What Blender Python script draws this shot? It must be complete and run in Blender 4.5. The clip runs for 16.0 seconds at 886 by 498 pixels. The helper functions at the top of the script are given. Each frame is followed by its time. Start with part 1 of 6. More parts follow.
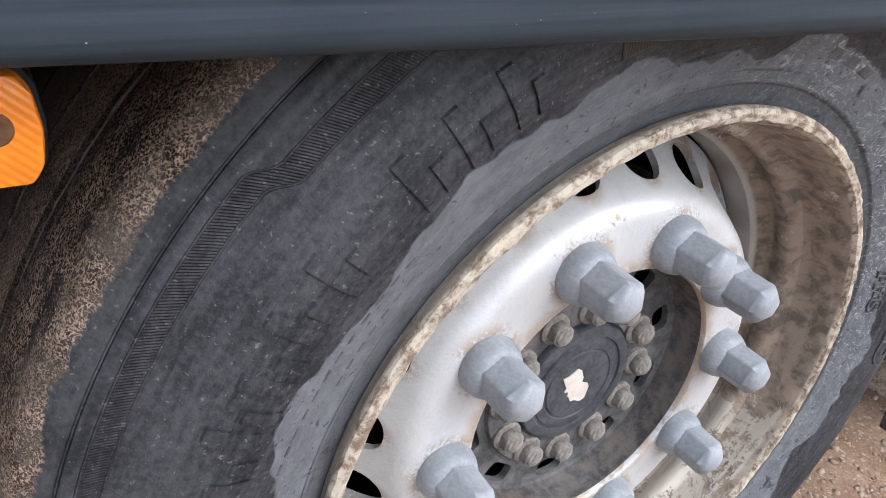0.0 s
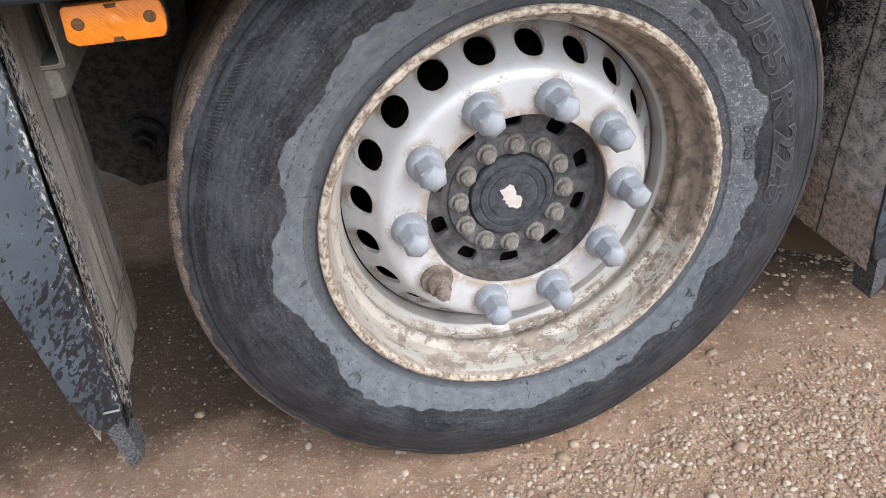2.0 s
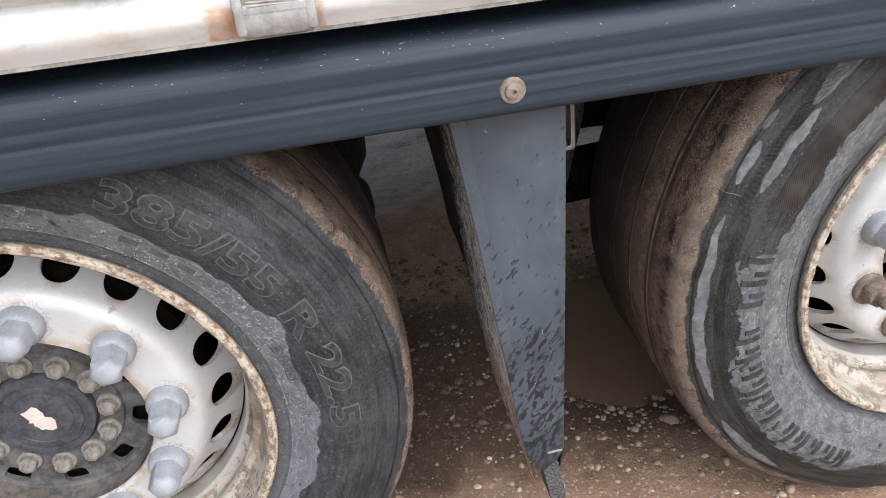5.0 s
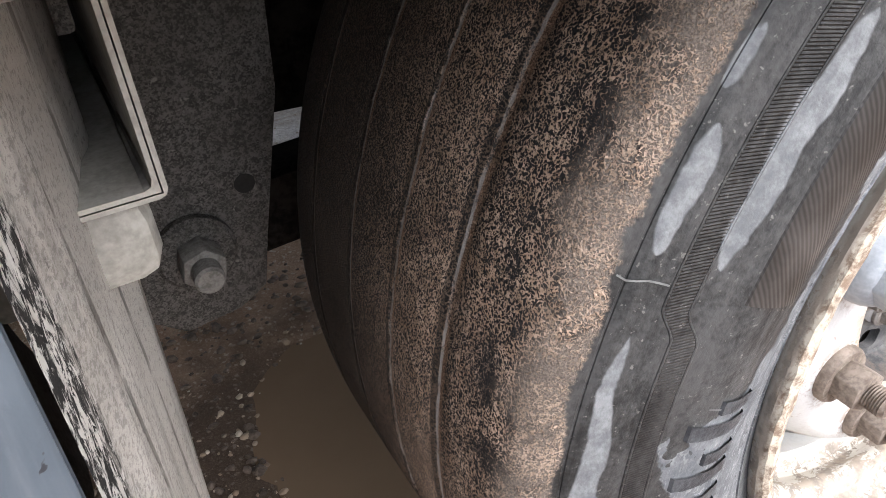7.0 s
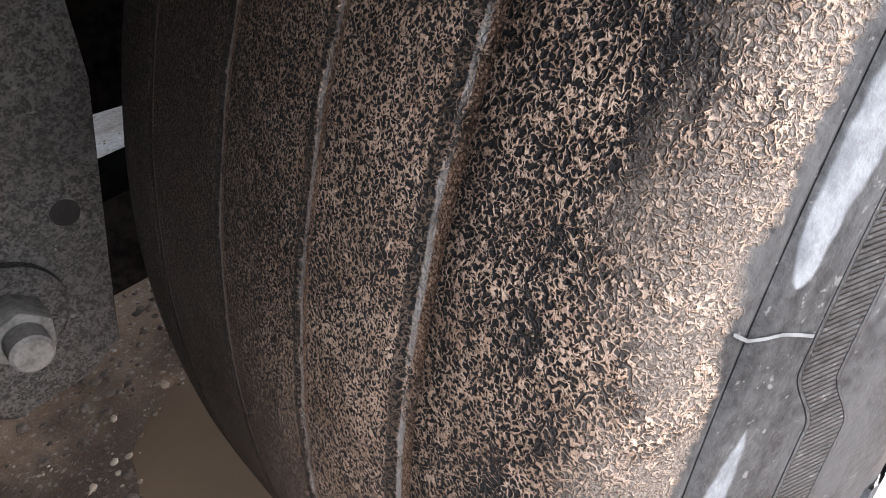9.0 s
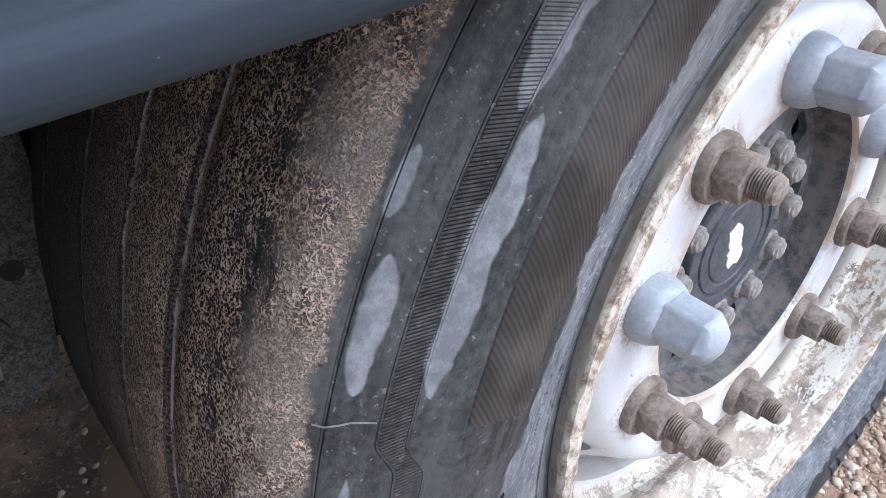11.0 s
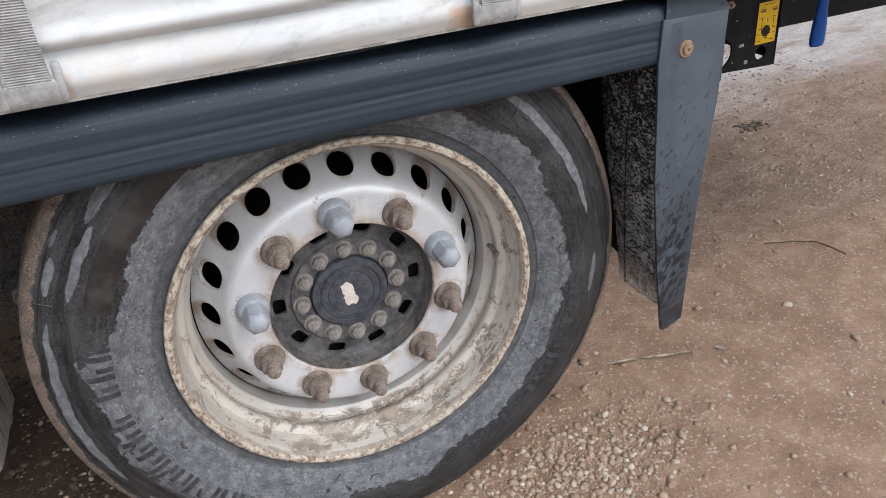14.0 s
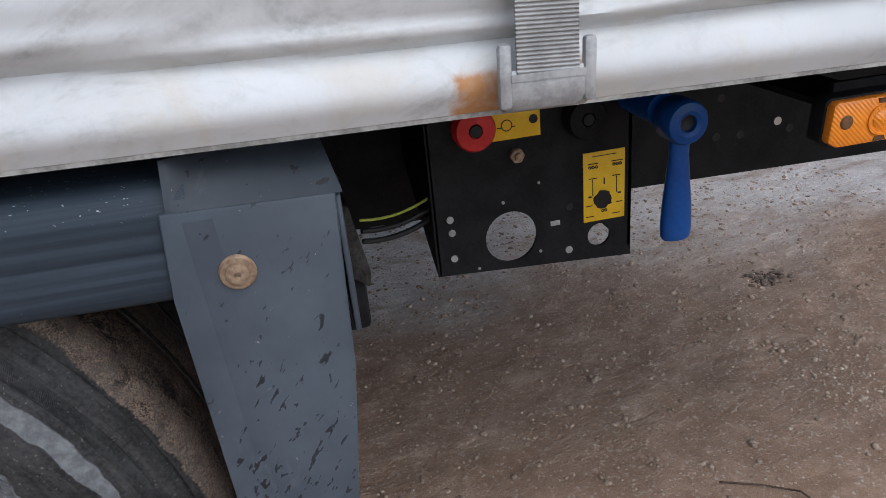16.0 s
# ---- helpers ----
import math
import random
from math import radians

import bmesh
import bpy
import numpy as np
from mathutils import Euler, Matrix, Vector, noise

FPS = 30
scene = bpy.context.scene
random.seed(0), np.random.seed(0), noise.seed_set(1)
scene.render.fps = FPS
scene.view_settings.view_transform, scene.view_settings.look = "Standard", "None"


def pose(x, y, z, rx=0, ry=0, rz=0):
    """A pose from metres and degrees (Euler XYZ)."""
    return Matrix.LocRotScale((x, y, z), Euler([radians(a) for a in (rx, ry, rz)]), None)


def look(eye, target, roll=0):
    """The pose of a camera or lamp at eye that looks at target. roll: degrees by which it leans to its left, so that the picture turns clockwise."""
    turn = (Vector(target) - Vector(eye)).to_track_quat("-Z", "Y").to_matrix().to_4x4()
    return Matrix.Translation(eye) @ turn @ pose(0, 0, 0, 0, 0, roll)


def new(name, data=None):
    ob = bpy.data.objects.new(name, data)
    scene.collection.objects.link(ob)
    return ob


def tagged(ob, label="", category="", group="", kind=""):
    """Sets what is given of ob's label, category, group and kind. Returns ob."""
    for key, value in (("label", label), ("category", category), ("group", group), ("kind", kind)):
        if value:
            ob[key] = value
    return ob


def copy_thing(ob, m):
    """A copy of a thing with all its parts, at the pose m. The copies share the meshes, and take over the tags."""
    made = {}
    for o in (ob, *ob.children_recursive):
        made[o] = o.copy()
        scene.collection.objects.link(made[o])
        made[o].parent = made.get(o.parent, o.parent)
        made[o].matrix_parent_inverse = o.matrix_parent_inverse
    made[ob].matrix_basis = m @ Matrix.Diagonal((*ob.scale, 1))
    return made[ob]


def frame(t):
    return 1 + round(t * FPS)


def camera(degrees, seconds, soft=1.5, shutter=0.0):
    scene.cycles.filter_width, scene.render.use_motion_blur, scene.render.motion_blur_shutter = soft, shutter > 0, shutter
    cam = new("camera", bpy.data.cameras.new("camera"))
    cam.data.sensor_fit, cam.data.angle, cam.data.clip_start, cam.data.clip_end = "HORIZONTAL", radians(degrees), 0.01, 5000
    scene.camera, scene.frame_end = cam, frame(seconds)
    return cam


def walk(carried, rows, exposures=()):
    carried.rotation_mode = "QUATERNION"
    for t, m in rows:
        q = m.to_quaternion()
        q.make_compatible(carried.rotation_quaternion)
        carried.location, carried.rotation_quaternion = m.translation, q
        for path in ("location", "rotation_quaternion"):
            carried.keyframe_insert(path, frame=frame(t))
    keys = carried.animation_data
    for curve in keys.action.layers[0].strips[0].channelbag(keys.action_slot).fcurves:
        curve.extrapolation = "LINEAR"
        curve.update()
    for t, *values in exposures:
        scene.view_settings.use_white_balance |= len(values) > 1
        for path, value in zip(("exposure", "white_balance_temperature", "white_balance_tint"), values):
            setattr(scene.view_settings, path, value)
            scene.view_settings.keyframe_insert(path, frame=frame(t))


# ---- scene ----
cam = camera(62.6, 16.0, 0.65)
PATH = [
    (0, (-0.429, -0.286, 0.927), (0.558, 1.142, -0.065), 6.0),
    (0.5, (-0.436, -0.431, 0.984), (0.24, 1.083, -0.134), -1.9),
    (1, (-0.418, -0.559, 1.005), (0.205, 0.98, -0.11), -3.8),
    (1.5, (-0.392, -0.688, 1.004), (0.188, 0.847, -0.139), -3.6),
    (2, (-0.336, -0.809, 1.03), (0.066, 0.8, -0.087), -3.0),
    (2.5, (-0.238, -0.89, 1.065), (-0.006, 0.776, -0.017), -5.7),
    (3, (-0.153, -0.873, 1.09), (0.038, 0.801, 0.014), -6.5),
    (3.5, (-0.021, -0.798, 1.077), (0.147, 0.896, 0.027), -6.8),
    (4, (0.123, -0.737, 1.095), (0.275, 0.949, 0.031), -7.1),
    (4.5, (0.288, -0.719, 1.089), (0.464, 0.976, 0.042), -6.8),
    (5, (0.454, -0.716, 1.095), (0.663, 0.99, 0.071), -7.6),
    (5.2, (0.495, -0.7, 1.089), (0.722, 1.003, 0.066), -7.8),
    (7.3, (0.742, -0.113, 0.822), (1.513, 1.328, -0.331), -4.9),
    (7.5, (0.752, -0.095, 0.811), (1.528, 1.34, -0.346), -5.2),
    (8, (0.762, -0.048, 0.783), (1.649, 1.314, -0.382), -5.5),
    (8.2, (0.77, -0.034, 0.78), (1.736, 1.259, -0.401), -5.2),
    (10.3, (0.777, -0.062, 0.799), (1.755, 1.189, -0.417), -6.3),
    (10.5, (0.786, -0.085, 0.816), (1.769, 1.187, -0.375), -5.8),
    (11, (0.83, -0.164, 0.871), (1.785, 1.132, -0.316), -5.9),
    (11.5, (0.856, -0.267, 0.955), (1.653, 1.123, -0.242), -5.6),
    (12, (0.864, -0.442, 1.044), (1.58, 0.997, -0.146), -6.9),
    (12.5, (0.854, -0.589, 1.095), (1.552, 0.944, 0.017), -6.5),
    (13, (0.889, -0.689, 1.094), (1.54, 0.861, 0.011), -6.6),
    (13.5, (0.988, -0.837, 1.142), (1.568, 0.715, 0.021), -7.2),
    (13.7, (1.048, -0.884, 1.139), (1.641, 0.7, 0.071), -6.1),
    (14, (1.143, -0.939, 1.168), (1.703, 0.677, 0.132), -6.6),
    (14.5, (1.367, -0.89, 1.176), (1.858, 0.756, 0.152), -6.6),
    (15, (1.622, -0.774, 1.155), (2.058, 0.911, 0.166), -7.5),
    (15.5, (1.820, -0.665, 1.080), (2.198, 1.105, 0.229), -7.0),
    (16, (1.930, -0.540, 1.036), (2.250, 1.248, 0.195), -5.9),
]
EXPOSURE = [
    (0, 1.4, 6000, 10), (0.5, 1.3, 6020, 10), (1.5, 1.36, 6050, 10), (3.5, 1.25, 6050, 10), (5.2, 1.46, 6250, 10), (7.3, 2.45, 6100, 10),
    (8.2, 2.92, 5950, 10), (10.3, 2.8, 5650, 10), (10.5, 2.5, 5200, 10), (11, 1.74, 5400, 10), (11.5, 1.50, 5600, 10), (12, 1.30, 5800, 10), (12.5, 1.08, 5900, 10),
    (13.5, 1.06, 6100, 10), (14, 0.95, 6050, 10), (14.5, 0.73, 5900, 10), (15.5, 0.48, 5800, 10), (16, 0.54, 5750, 10),
]
walk(cam, [(t, look(eye, target, roll)) for t, eye, target, roll in PATH], EXPOSURE)
SKY, SUN = 0.15, 0.32

# ---- world and light ----
world = bpy.data.worlds.new("sky")
scene.world = world
world.use_nodes = True
wn = world.node_tree.nodes
sky = wn.new("ShaderNodeTexSky")
sky.sky_type, sky.sun_disc = "NISHITA", False
sky.sun_elevation, sky.sun_rotation = radians(48), radians(150)
sky.air_density, sky.dust_density, sky.ozone_density = 1.0, 3.2, 1.0
cloud = wn.new("ShaderNodeHueSaturation")  # a thin overcast takes most of the blue away
cloud.inputs["Saturation"].default_value = 0.45
world.node_tree.links.new(sky.outputs[0], cloud.inputs["Color"])
world.node_tree.links.new(cloud.outputs[0], wn["Background"].inputs[0])
wn["Background"].inputs[1].default_value = SKY
sun = new("sun", bpy.data.lights.new("sun", "SUN"))
sun.data.energy, sun.data.angle, sun.data.color = SUN, radians(50), (1.0, 0.96, 0.91)
sun.matrix_world = look((1.5, -6.0, 7.5), (0.6, 0, 0.5))


# ---- materials ----
class Nodes:
    """Short forms for building a node material."""

    def __init__(self, name):
        self.mat = bpy.data.materials.new(name)
        self.mat.use_nodes = True
        self.tree = self.mat.node_tree
        self.bsdf = self.tree.nodes["Principled BSDF"]
        self.coord = self.tree.nodes.new("ShaderNodeTexCoord").outputs["Object"]

    def put(self, socket, value):
        if isinstance(value, bpy.types.NodeSocket):
            self.tree.links.new(value, socket)
        elif isinstance(value, tuple) and socket.type == "RGBA" and len(value) == 3:
            socket.default_value = (*value, 1)
        else:
            socket.default_value = value

    def math(self, op, a, b=0.5, c=0.5, clamp=False):
        n = self.tree.nodes.new("ShaderNodeMath")
        n.operation, n.use_clamp = op, clamp
        for s, v in zip(n.inputs, (a, b, c)):
            self.put(s, v)
        return n.outputs[0]

    def step(self, value, lo, hi, a=0.0, b=1.0):
        n = self.tree.nodes.new("ShaderNodeMapRange")
        n.interpolation_type = "SMOOTHSTEP"
        for s, v in zip(n.inputs, (value, lo, hi, a, b)):
            self.put(s, v)
        return n.outputs[0]

    def split(self, vec=None):
        n = self.tree.nodes.new("ShaderNodeSeparateXYZ")
        self.put(n.inputs[0], vec or self.coord)
        return n.outputs

    def join(self, x, y, z):
        n = self.tree.nodes.new("ShaderNodeCombineXYZ")
        for s, v in zip(n.inputs, (x, y, z)):
            self.put(s, v)
        return n.outputs[0]

    def scaled(self, sx, sy, sz, vec=None):
        n = self.tree.nodes.new("ShaderNodeVectorMath")
        n.operation = "MULTIPLY"
        self.put(n.inputs[0], vec or self.coord)
        n.inputs[1].default_value = (sx, sy, sz)
        return n.outputs[0]

    def noise(self, scale, detail=4.0, rough=0.55, dist=0.0, vec=None):
        n = self.tree.nodes.new("ShaderNodeTexNoise")
        self.put(n.inputs["Vector"], vec or self.coord)
        n.inputs["Scale"].default_value, n.inputs["Detail"].default_value = scale, detail
        n.inputs["Roughness"].default_value, n.inputs["Distortion"].default_value = rough, dist
        return n.outputs["Fac"]

    def cells(self, scale, feature="F1", vec=None, rand=1.0):
        n = self.tree.nodes.new("ShaderNodeTexVoronoi")
        n.feature = feature
        self.put(n.inputs["Vector"], vec or self.coord)
        n.inputs["Scale"].default_value, n.inputs["Randomness"].default_value = scale, rand
        return n.outputs["Distance"]

    def grains(self, scale, vec=None):
        """A random value for each cell."""
        n = self.tree.nodes.new("ShaderNodeTexVoronoi")
        self.put(n.inputs["Vector"], vec or self.coord)
        n.inputs["Scale"].default_value = scale
        s = self.tree.nodes.new("ShaderNodeSeparateColor")
        self.put(s.inputs[0], n.outputs["Color"])
        return s.outputs[0]

    def ramp(self, fac, *stops):
        n = self.tree.nodes.new("ShaderNodeValToRGB")
        self.put(n.inputs[0], fac)
        el = n.color_ramp.elements
        while len(el) < len(stops):
            el.new(0.5)
        for e, (p, c) in zip(el, stops):
            e.position, e.color = p, (*c, 1)
        return n.outputs[0]

    def mix(self, fac, a, b):
        n = self.tree.nodes.new("ShaderNodeMix")
        n.data_type = "RGBA"
        self.put(n.inputs[0], fac)
        self.put(n.inputs[6], a)
        self.put(n.inputs[7], b)
        return n.outputs[2]

    def island(self):
        return self.tree.nodes.new("ShaderNodeNewGeometry").outputs["Random Per Island"]

    def random(self):
        return self.tree.nodes.new("ShaderNodeObjectInfo").outputs["Random"]

    def bump(self, height, strength=0.5, distance=0.002, normal=None):
        n = self.tree.nodes.new("ShaderNodeBump")
        n.inputs["Strength"].default_value, n.inputs["Distance"].default_value = strength, distance
        self.put(n.inputs["Height"], height)
        if normal:
            self.put(n.inputs["Normal"], normal)
        return n.outputs[0]

    def done(self, color, rough=0.6, metal=0.0, normal=None, spec=None):
        self.put(self.bsdf.inputs["Base Color"], color)
        self.put(self.bsdf.inputs["Roughness"], rough)
        self.put(self.bsdf.inputs["Metallic"], metal)
        if normal:
            self.put(self.bsdf.inputs["Normal"], normal)
        if spec is not None:
            self.put(self.bsdf.inputs["Specular IOR Level"], spec)
        return self.mat


def plain(name, a, b, scale, rough=0.6, metal=0.0, bump=0.2, fine=300.0, spec=0.25):
    """Two colours mixed by grain at two scales, with fine relief."""
    n = Nodes(name)
    big, small = n.noise(scale, 5, 0.6), n.noise(fine, 3)
    fac = n.step(n.math("MULTIPLY_ADD", small, 0.35, n.math("MULTIPLY", big, 0.8)), 0.4, 0.72)
    return n.done(n.mix(fac, a, b), n.math("MULTIPLY_ADD", big, 0.2, rough - 0.1), metal, n.bump(small, bump, 0.001), spec)


def tyre_rubber(name, shift, arcs, kink):
    """Sidewall rubber: worn dark grey, a dusty scuffed band by the rim, grey rubbed arcs, hatching, mud on the tread.
    arcs: (radius, half width, first angle, last angle) in metres and degrees."""
    n = Nodes(name)
    x, y, z = n.split()
    r = n.math("SQRT", n.math("ADD", n.math("MULTIPLY", x, x), n.math("MULTIPLY", z, z)))
    ang = n.math("ARCTAN2", x, z)
    polar = n.join(n.math("MULTIPLY", ang, 0.4), r, shift)
    coarse, fine = n.noise(14, 5, 0.6, 0.3), n.noise(260, 4, 0.6)
    streak = n.noise(1, 4, 0.6, 0.2, n.scaled(26, 190, 1, polar))
    # rubber, with a little dust
    base = n.mix(n.step(n.math("ADD", n.math("MULTIPLY", streak, 0.35), n.math("MULTIPLY_ADD", coarse, 0.35, n.math("MULTIPLY", fine, 0.35))), 0.40, 0.66), (0.013, 0.014, 0.017) if shift < 5 else (0.012, 0.012, 0.012), (0.054, 0.056, 0.061) if shift < 5 else (0.052, 0.051, 0.050))
    specks = n.step(n.math("MULTIPLY_ADD", n.noise(24, 4, 0.65, 0.4), 0.18, n.noise(300, 3, 0.65)), 0.72, 0.79)
    base = n.mix(n.math("MULTIPLY", specks, 0.35), base, (0.25, 0.24, 0.22))
    # the scuffed band next to the rim, with an uneven outer edge
    lobes = n.noise(9, 3, 0.5, 0.0, n.join(n.math("MULTIPLY", n.math("SINE", ang), 0.4), n.math("MULTIPLY", n.math("COSINE", ang), 0.4), shift))
    rag = n.noise(70, 3, 0.6, 0.5, polar)
    edge = n.math("ADD", n.math("MULTIPLY_ADD", lobes, 0.09, 0.310), n.math("MULTIPLY", rag, 0.005 + 0.021 * (shift > 5)))
    if shift > 5:
        zone = n.math("MULTIPLY", n.step(ang, -2.98, -2.80), n.step(ang, -1.40, -1.30, 1.0, 0.0))
        finger = n.math("MULTIPLY", n.step(n.noise(38, 3, 0.6, 0.8, n.scaled(1, 0.7, 1, polar)), 0.34, 0.44), zone)
        edge = n.math("MULTIPLY_ADD", finger, 0.046, edge)
    band = n.step(n.math("SUBTRACT", edge, r), -0.0012, 0.0012)
    holes = n.step(n.noise(34, 4, 0.65, 0.6, polar), 0.30, 0.36)
    band = n.math("MULTIPLY", band, n.math("MULTIPLY", n.step(r, 0.3165, 0.3195, 0.55, 1.0), holes))
    dust = n.mix(n.step(n.noise(60, 5, 0.65), 0.35, 0.7), (0.108, 0.116, 0.128) if shift < 5 else (0.088, 0.092, 0.098), (0.150, 0.158, 0.170) if shift < 5 else (0.165, 0.169, 0.175))
    drag = n.noise(1, 5, 0.65, 0.8, n.scaled(16, 60, 1, polar))
    dust = n.mix(n.math("MULTIPLY", n.step(drag, 0.48, 0.64), 0.22 if shift < 5 else 0.45), dust, (0.045, 0.049, 0.056))
    # flakes: all round on the rubbed tyre, only on the upper rear quarter of the other
    flaky = n.math("MULTIPLY_ADD", n.math("MULTIPLY", n.step(ang, -0.1, 0.3), n.step(ang, 1.3, 2.3, 1.0, 0.0)), 0.85, 0.12) if shift < 5 else 0.38
    flecks = n.step(n.noise(190, 3, 0.75, 1.2, polar), 0.565, 0.64)
    dust = n.mix(n.math("MULTIPLY", n.math("MULTIPLY", flecks, n.step(n.noise(11, 3, 0.6), 0.38, 0.54, 0.2, 1.0)), n.math("MULTIPLY", flaky, 0.75)), dust, (0.50, 0.51, 0.51))
    pits = n.step(n.noise(1, 2, 0.5, 0.3, n.scaled(150, 260, 1, polar)), 0.66, 0.70)
    dust = n.mix(n.math("MULTIPLY", pits, 0.8), dust, (0.035, 0.036, 0.038))
    scrape = n.step(n.noise(1, 4, 0.7, 0.8, n.scaled(60, 300, 1, polar)), 0.56, 0.63)
    dust = n.mix(n.math("MULTIPLY", n.math("MULTIPLY", scrape, flaky), 0.42 if shift > 5 else 0.30), dust, (0.48, 0.48, 0.47))
    color = n.mix(n.math("MULTIPLY", band, 0.9), base, dust)
    # rubbed arcs
    rub = None
    for radius, half, a0, a1 in arcs:
        wob = n.math("MULTIPLY_ADD", n.noise(26, 3, 0.6, 0.4, polar), 0.012, -0.006)
        off = n.math("ABSOLUTE", n.math("SUBTRACT", n.math("ADD", r, wob), radius))
        mid, span = radians((a0 + a1) / 2), radians((a1 - a0) / 2)
        turn = n.math("DIVIDE", n.math("ABSOLUTE", n.math("SUBTRACT", ang, mid)), span)
        width = n.math("MULTIPLY", n.math("SQRT", n.math("SUBTRACT", 1.0, n.math("MULTIPLY", turn, turn), clamp=True)), half)
        m = n.step(n.math("SUBTRACT", width, off), 0.0, 0.0016)
        rub = m if rub is None else n.math("MAXIMUM", rub, m)
    if rub is not None:
        pale = n.mix(n.step(n.noise(90, 4, 0.7), 0.35, 0.7), (0.11, 0.115, 0.12), (0.20, 0.205, 0.21))
        color = n.mix(n.math("MULTIPLY", rub, 0.85), color, pale)
    # mud on the shoulder and tread: tan worms and crumbs over black rubber
    grain = n.noise(1100, 2, 0.6, 0.5)
    patch = n.noise(15, 4, 0.65, 0.6)
    wet = n.step(n.noise(7, 2, 0.5), 0.40, 0.62)
    inner_shade = n.step(y, 0.10, 0.24)
    outer = n.step(y, 0.084, 0.094, 1.0, 0.0)

    def crumbs(lines, blobs):
        """Short worm-like specks: the crests of one noise where another is high."""
        crest = n.math("MULTIPLY_ADD", n.math("ABSOLUTE", n.math("SUBTRACT", n.noise(lines, 2, 0.5, 0.4), 0.5)), -4.2, 0.6)
        return n.math("MULTIPLY_ADD", n.noise(blobs, 2, 0.55, 0.5), 0.9, crest)

    coarse_mud, fine_mud = crumbs(490, 530), crumbs(520, 640)
    dome = n.math("ADD", n.math("MULTIPLY", coarse_mud, outer), n.math("MULTIPLY", fine_mud, n.math("SUBTRACT", 1.0, outer)))
    # mud thins and darkens inwards from here: shade painted into the tread
    bare = n.math("ADD", n.math("MULTIPLY", n.step(n.noise(42, 3, 0.6, 0.5), 0.50, 0.62, 0.0, 0.22), n.step(y, 0.050, 0.066, 1.0, 0.10)), n.step(y, 0.11, 0.26, 0.0, 0.11))
    thick = n.math("SUBTRACT", n.math("MULTIPLY_ADD", patch, 0.22, dome), bare)
    fleck = n.math("MULTIPLY", n.step(thick, 0.79, 1.07), n.step(y, 0.12, 0.28, 1.0, 0.55))
    tan = n.mix(n.step(n.noise(55, 4, 0.7), 0.35, 0.7), (0.31, 0.208, 0.142), (0.53, 0.385, 0.285))
    tan = n.mix(n.step(y, 0.13, 0.26, 0.0, 0.7), tan, (0.13, 0.092, 0.068))
    film = n.mix(n.noise(30, 4, 0.6), (0.007, 0.005, 0.004), (0.022, 0.014, 0.010))
    under = n.mix(n.math("MULTIPLY_ADD", inner_shade, 0.5, 0.2), (0.013, 0.012, 0.013), film)
    mud = n.mix(fleck, under, tan)
    # dusty film along the shoulder edge
    verge = n.math("MULTIPLY", n.step(n.math("MULTIPLY_ADD", patch, 0.04, y), 0.050, 0.066, 1.0, 0.0), n.step(n.noise(38, 4, 0.7, 0.4), 0.30, 0.52))
    mud = n.mix(n.math("MULTIPLY", verge, 0.58 if shift > 5 else 0.42), mud, n.mix(n.step(grain, 0.38, 0.62), (0.12, 0.098, 0.08), (0.29, 0.235, 0.19)))
    # grooves: dried mud on one flank, a pale worn edge on the other
    wander = n.math("MULTIPLY_ADD", n.noise(1, 4, 0.7, 0.3, n.scaled(30, 30, 30)), 0.005, -0.0025)
    for g, w in ((0.093, 1.0), (0.153, 0.75), (0.216, 0.6), (0.284, 0.45)):
        off = n.math("ADD", n.math("SUBTRACT", y, g), wander)
        broken = n.step(n.noise(48, 4, 0.7, 0.3), 0.36, 0.52, 0.15, 1.0)
        flank = n.math("MULTIPLY", n.step(n.math("ABSOLUTE", n.math("ADD", off, 0.0022 * w)), 0.0026 * w, 0.0036 * w, 1.0, 0.0), broken)
        mud = n.mix(n.math("MULTIPLY", flank, 0.9 * w), mud, n.mix(n.step(grain, 0.42, 0.58), (0.12, 0.066, 0.040), (0.40, 0.26, 0.175)))
        worn = n.math("MULTIPLY", n.step(n.math("ABSOLUTE", n.math("SUBTRACT", off, 0.0022 * w)), 0.0010 * w, 0.0018 * w, 1.0, 0.0), broken)
        mud = n.mix(n.math("MULTIPLY", worn, 0.8 * w), mud, (0.40, 0.37, 0.34))
        dark = n.step(n.math("ABSOLUTE", n.math("SUBTRACT", off, 0.0056 * w)), 0.0012 * w, 0.0024 * w, 1.0, 0.0)
        mud = n.mix(n.math("MULTIPLY", dark, 0.7), mud, (0.010, 0.009, 0.008))
    teeth = n.math("MULTIPLY", n.math("ABSOLUTE", n.math("SINE", n.math("MULTIPLY", ang, 330))), 0.0012)
    tread = n.step(n.math("ADD", n.math("ADD", r, n.math("MULTIPLY_ADD", n.noise(16, 4, 0.7), 0.024, -0.012)), teeth), 0.4665 + 0.006 * (shift < 5), 0.4695 + 0.006 * (shift < 5))
    color = n.mix(tread, color, mud)
    # relief: hatched band, fine grain, mud crumbs
    saw = n.math("FRACT", n.math("MULTIPLY_ADD", r, 350.0, n.math("MULTIPLY", ang, 250.0)))
    at, low, high = kink
    centre = n.step(ang, radians(at - 1.2), radians(at + 1.2), low, high)
    off = n.math("ABSOLUTE", n.math("SUBTRACT", r, centre))
    hatch = n.step(off, 0.0046, 0.0052, 1.0, 0.0)
    lines = n.step(n.math("ABSOLUTE", n.math("SUBTRACT", off, 0.0056)), 0.0003, 0.0008, 1.0, 0.0)
    ribs = n.math("MULTIPLY", n.math("MULTIPLY", n.step(saw, 0.2, 0.6), hatch), 0.7)
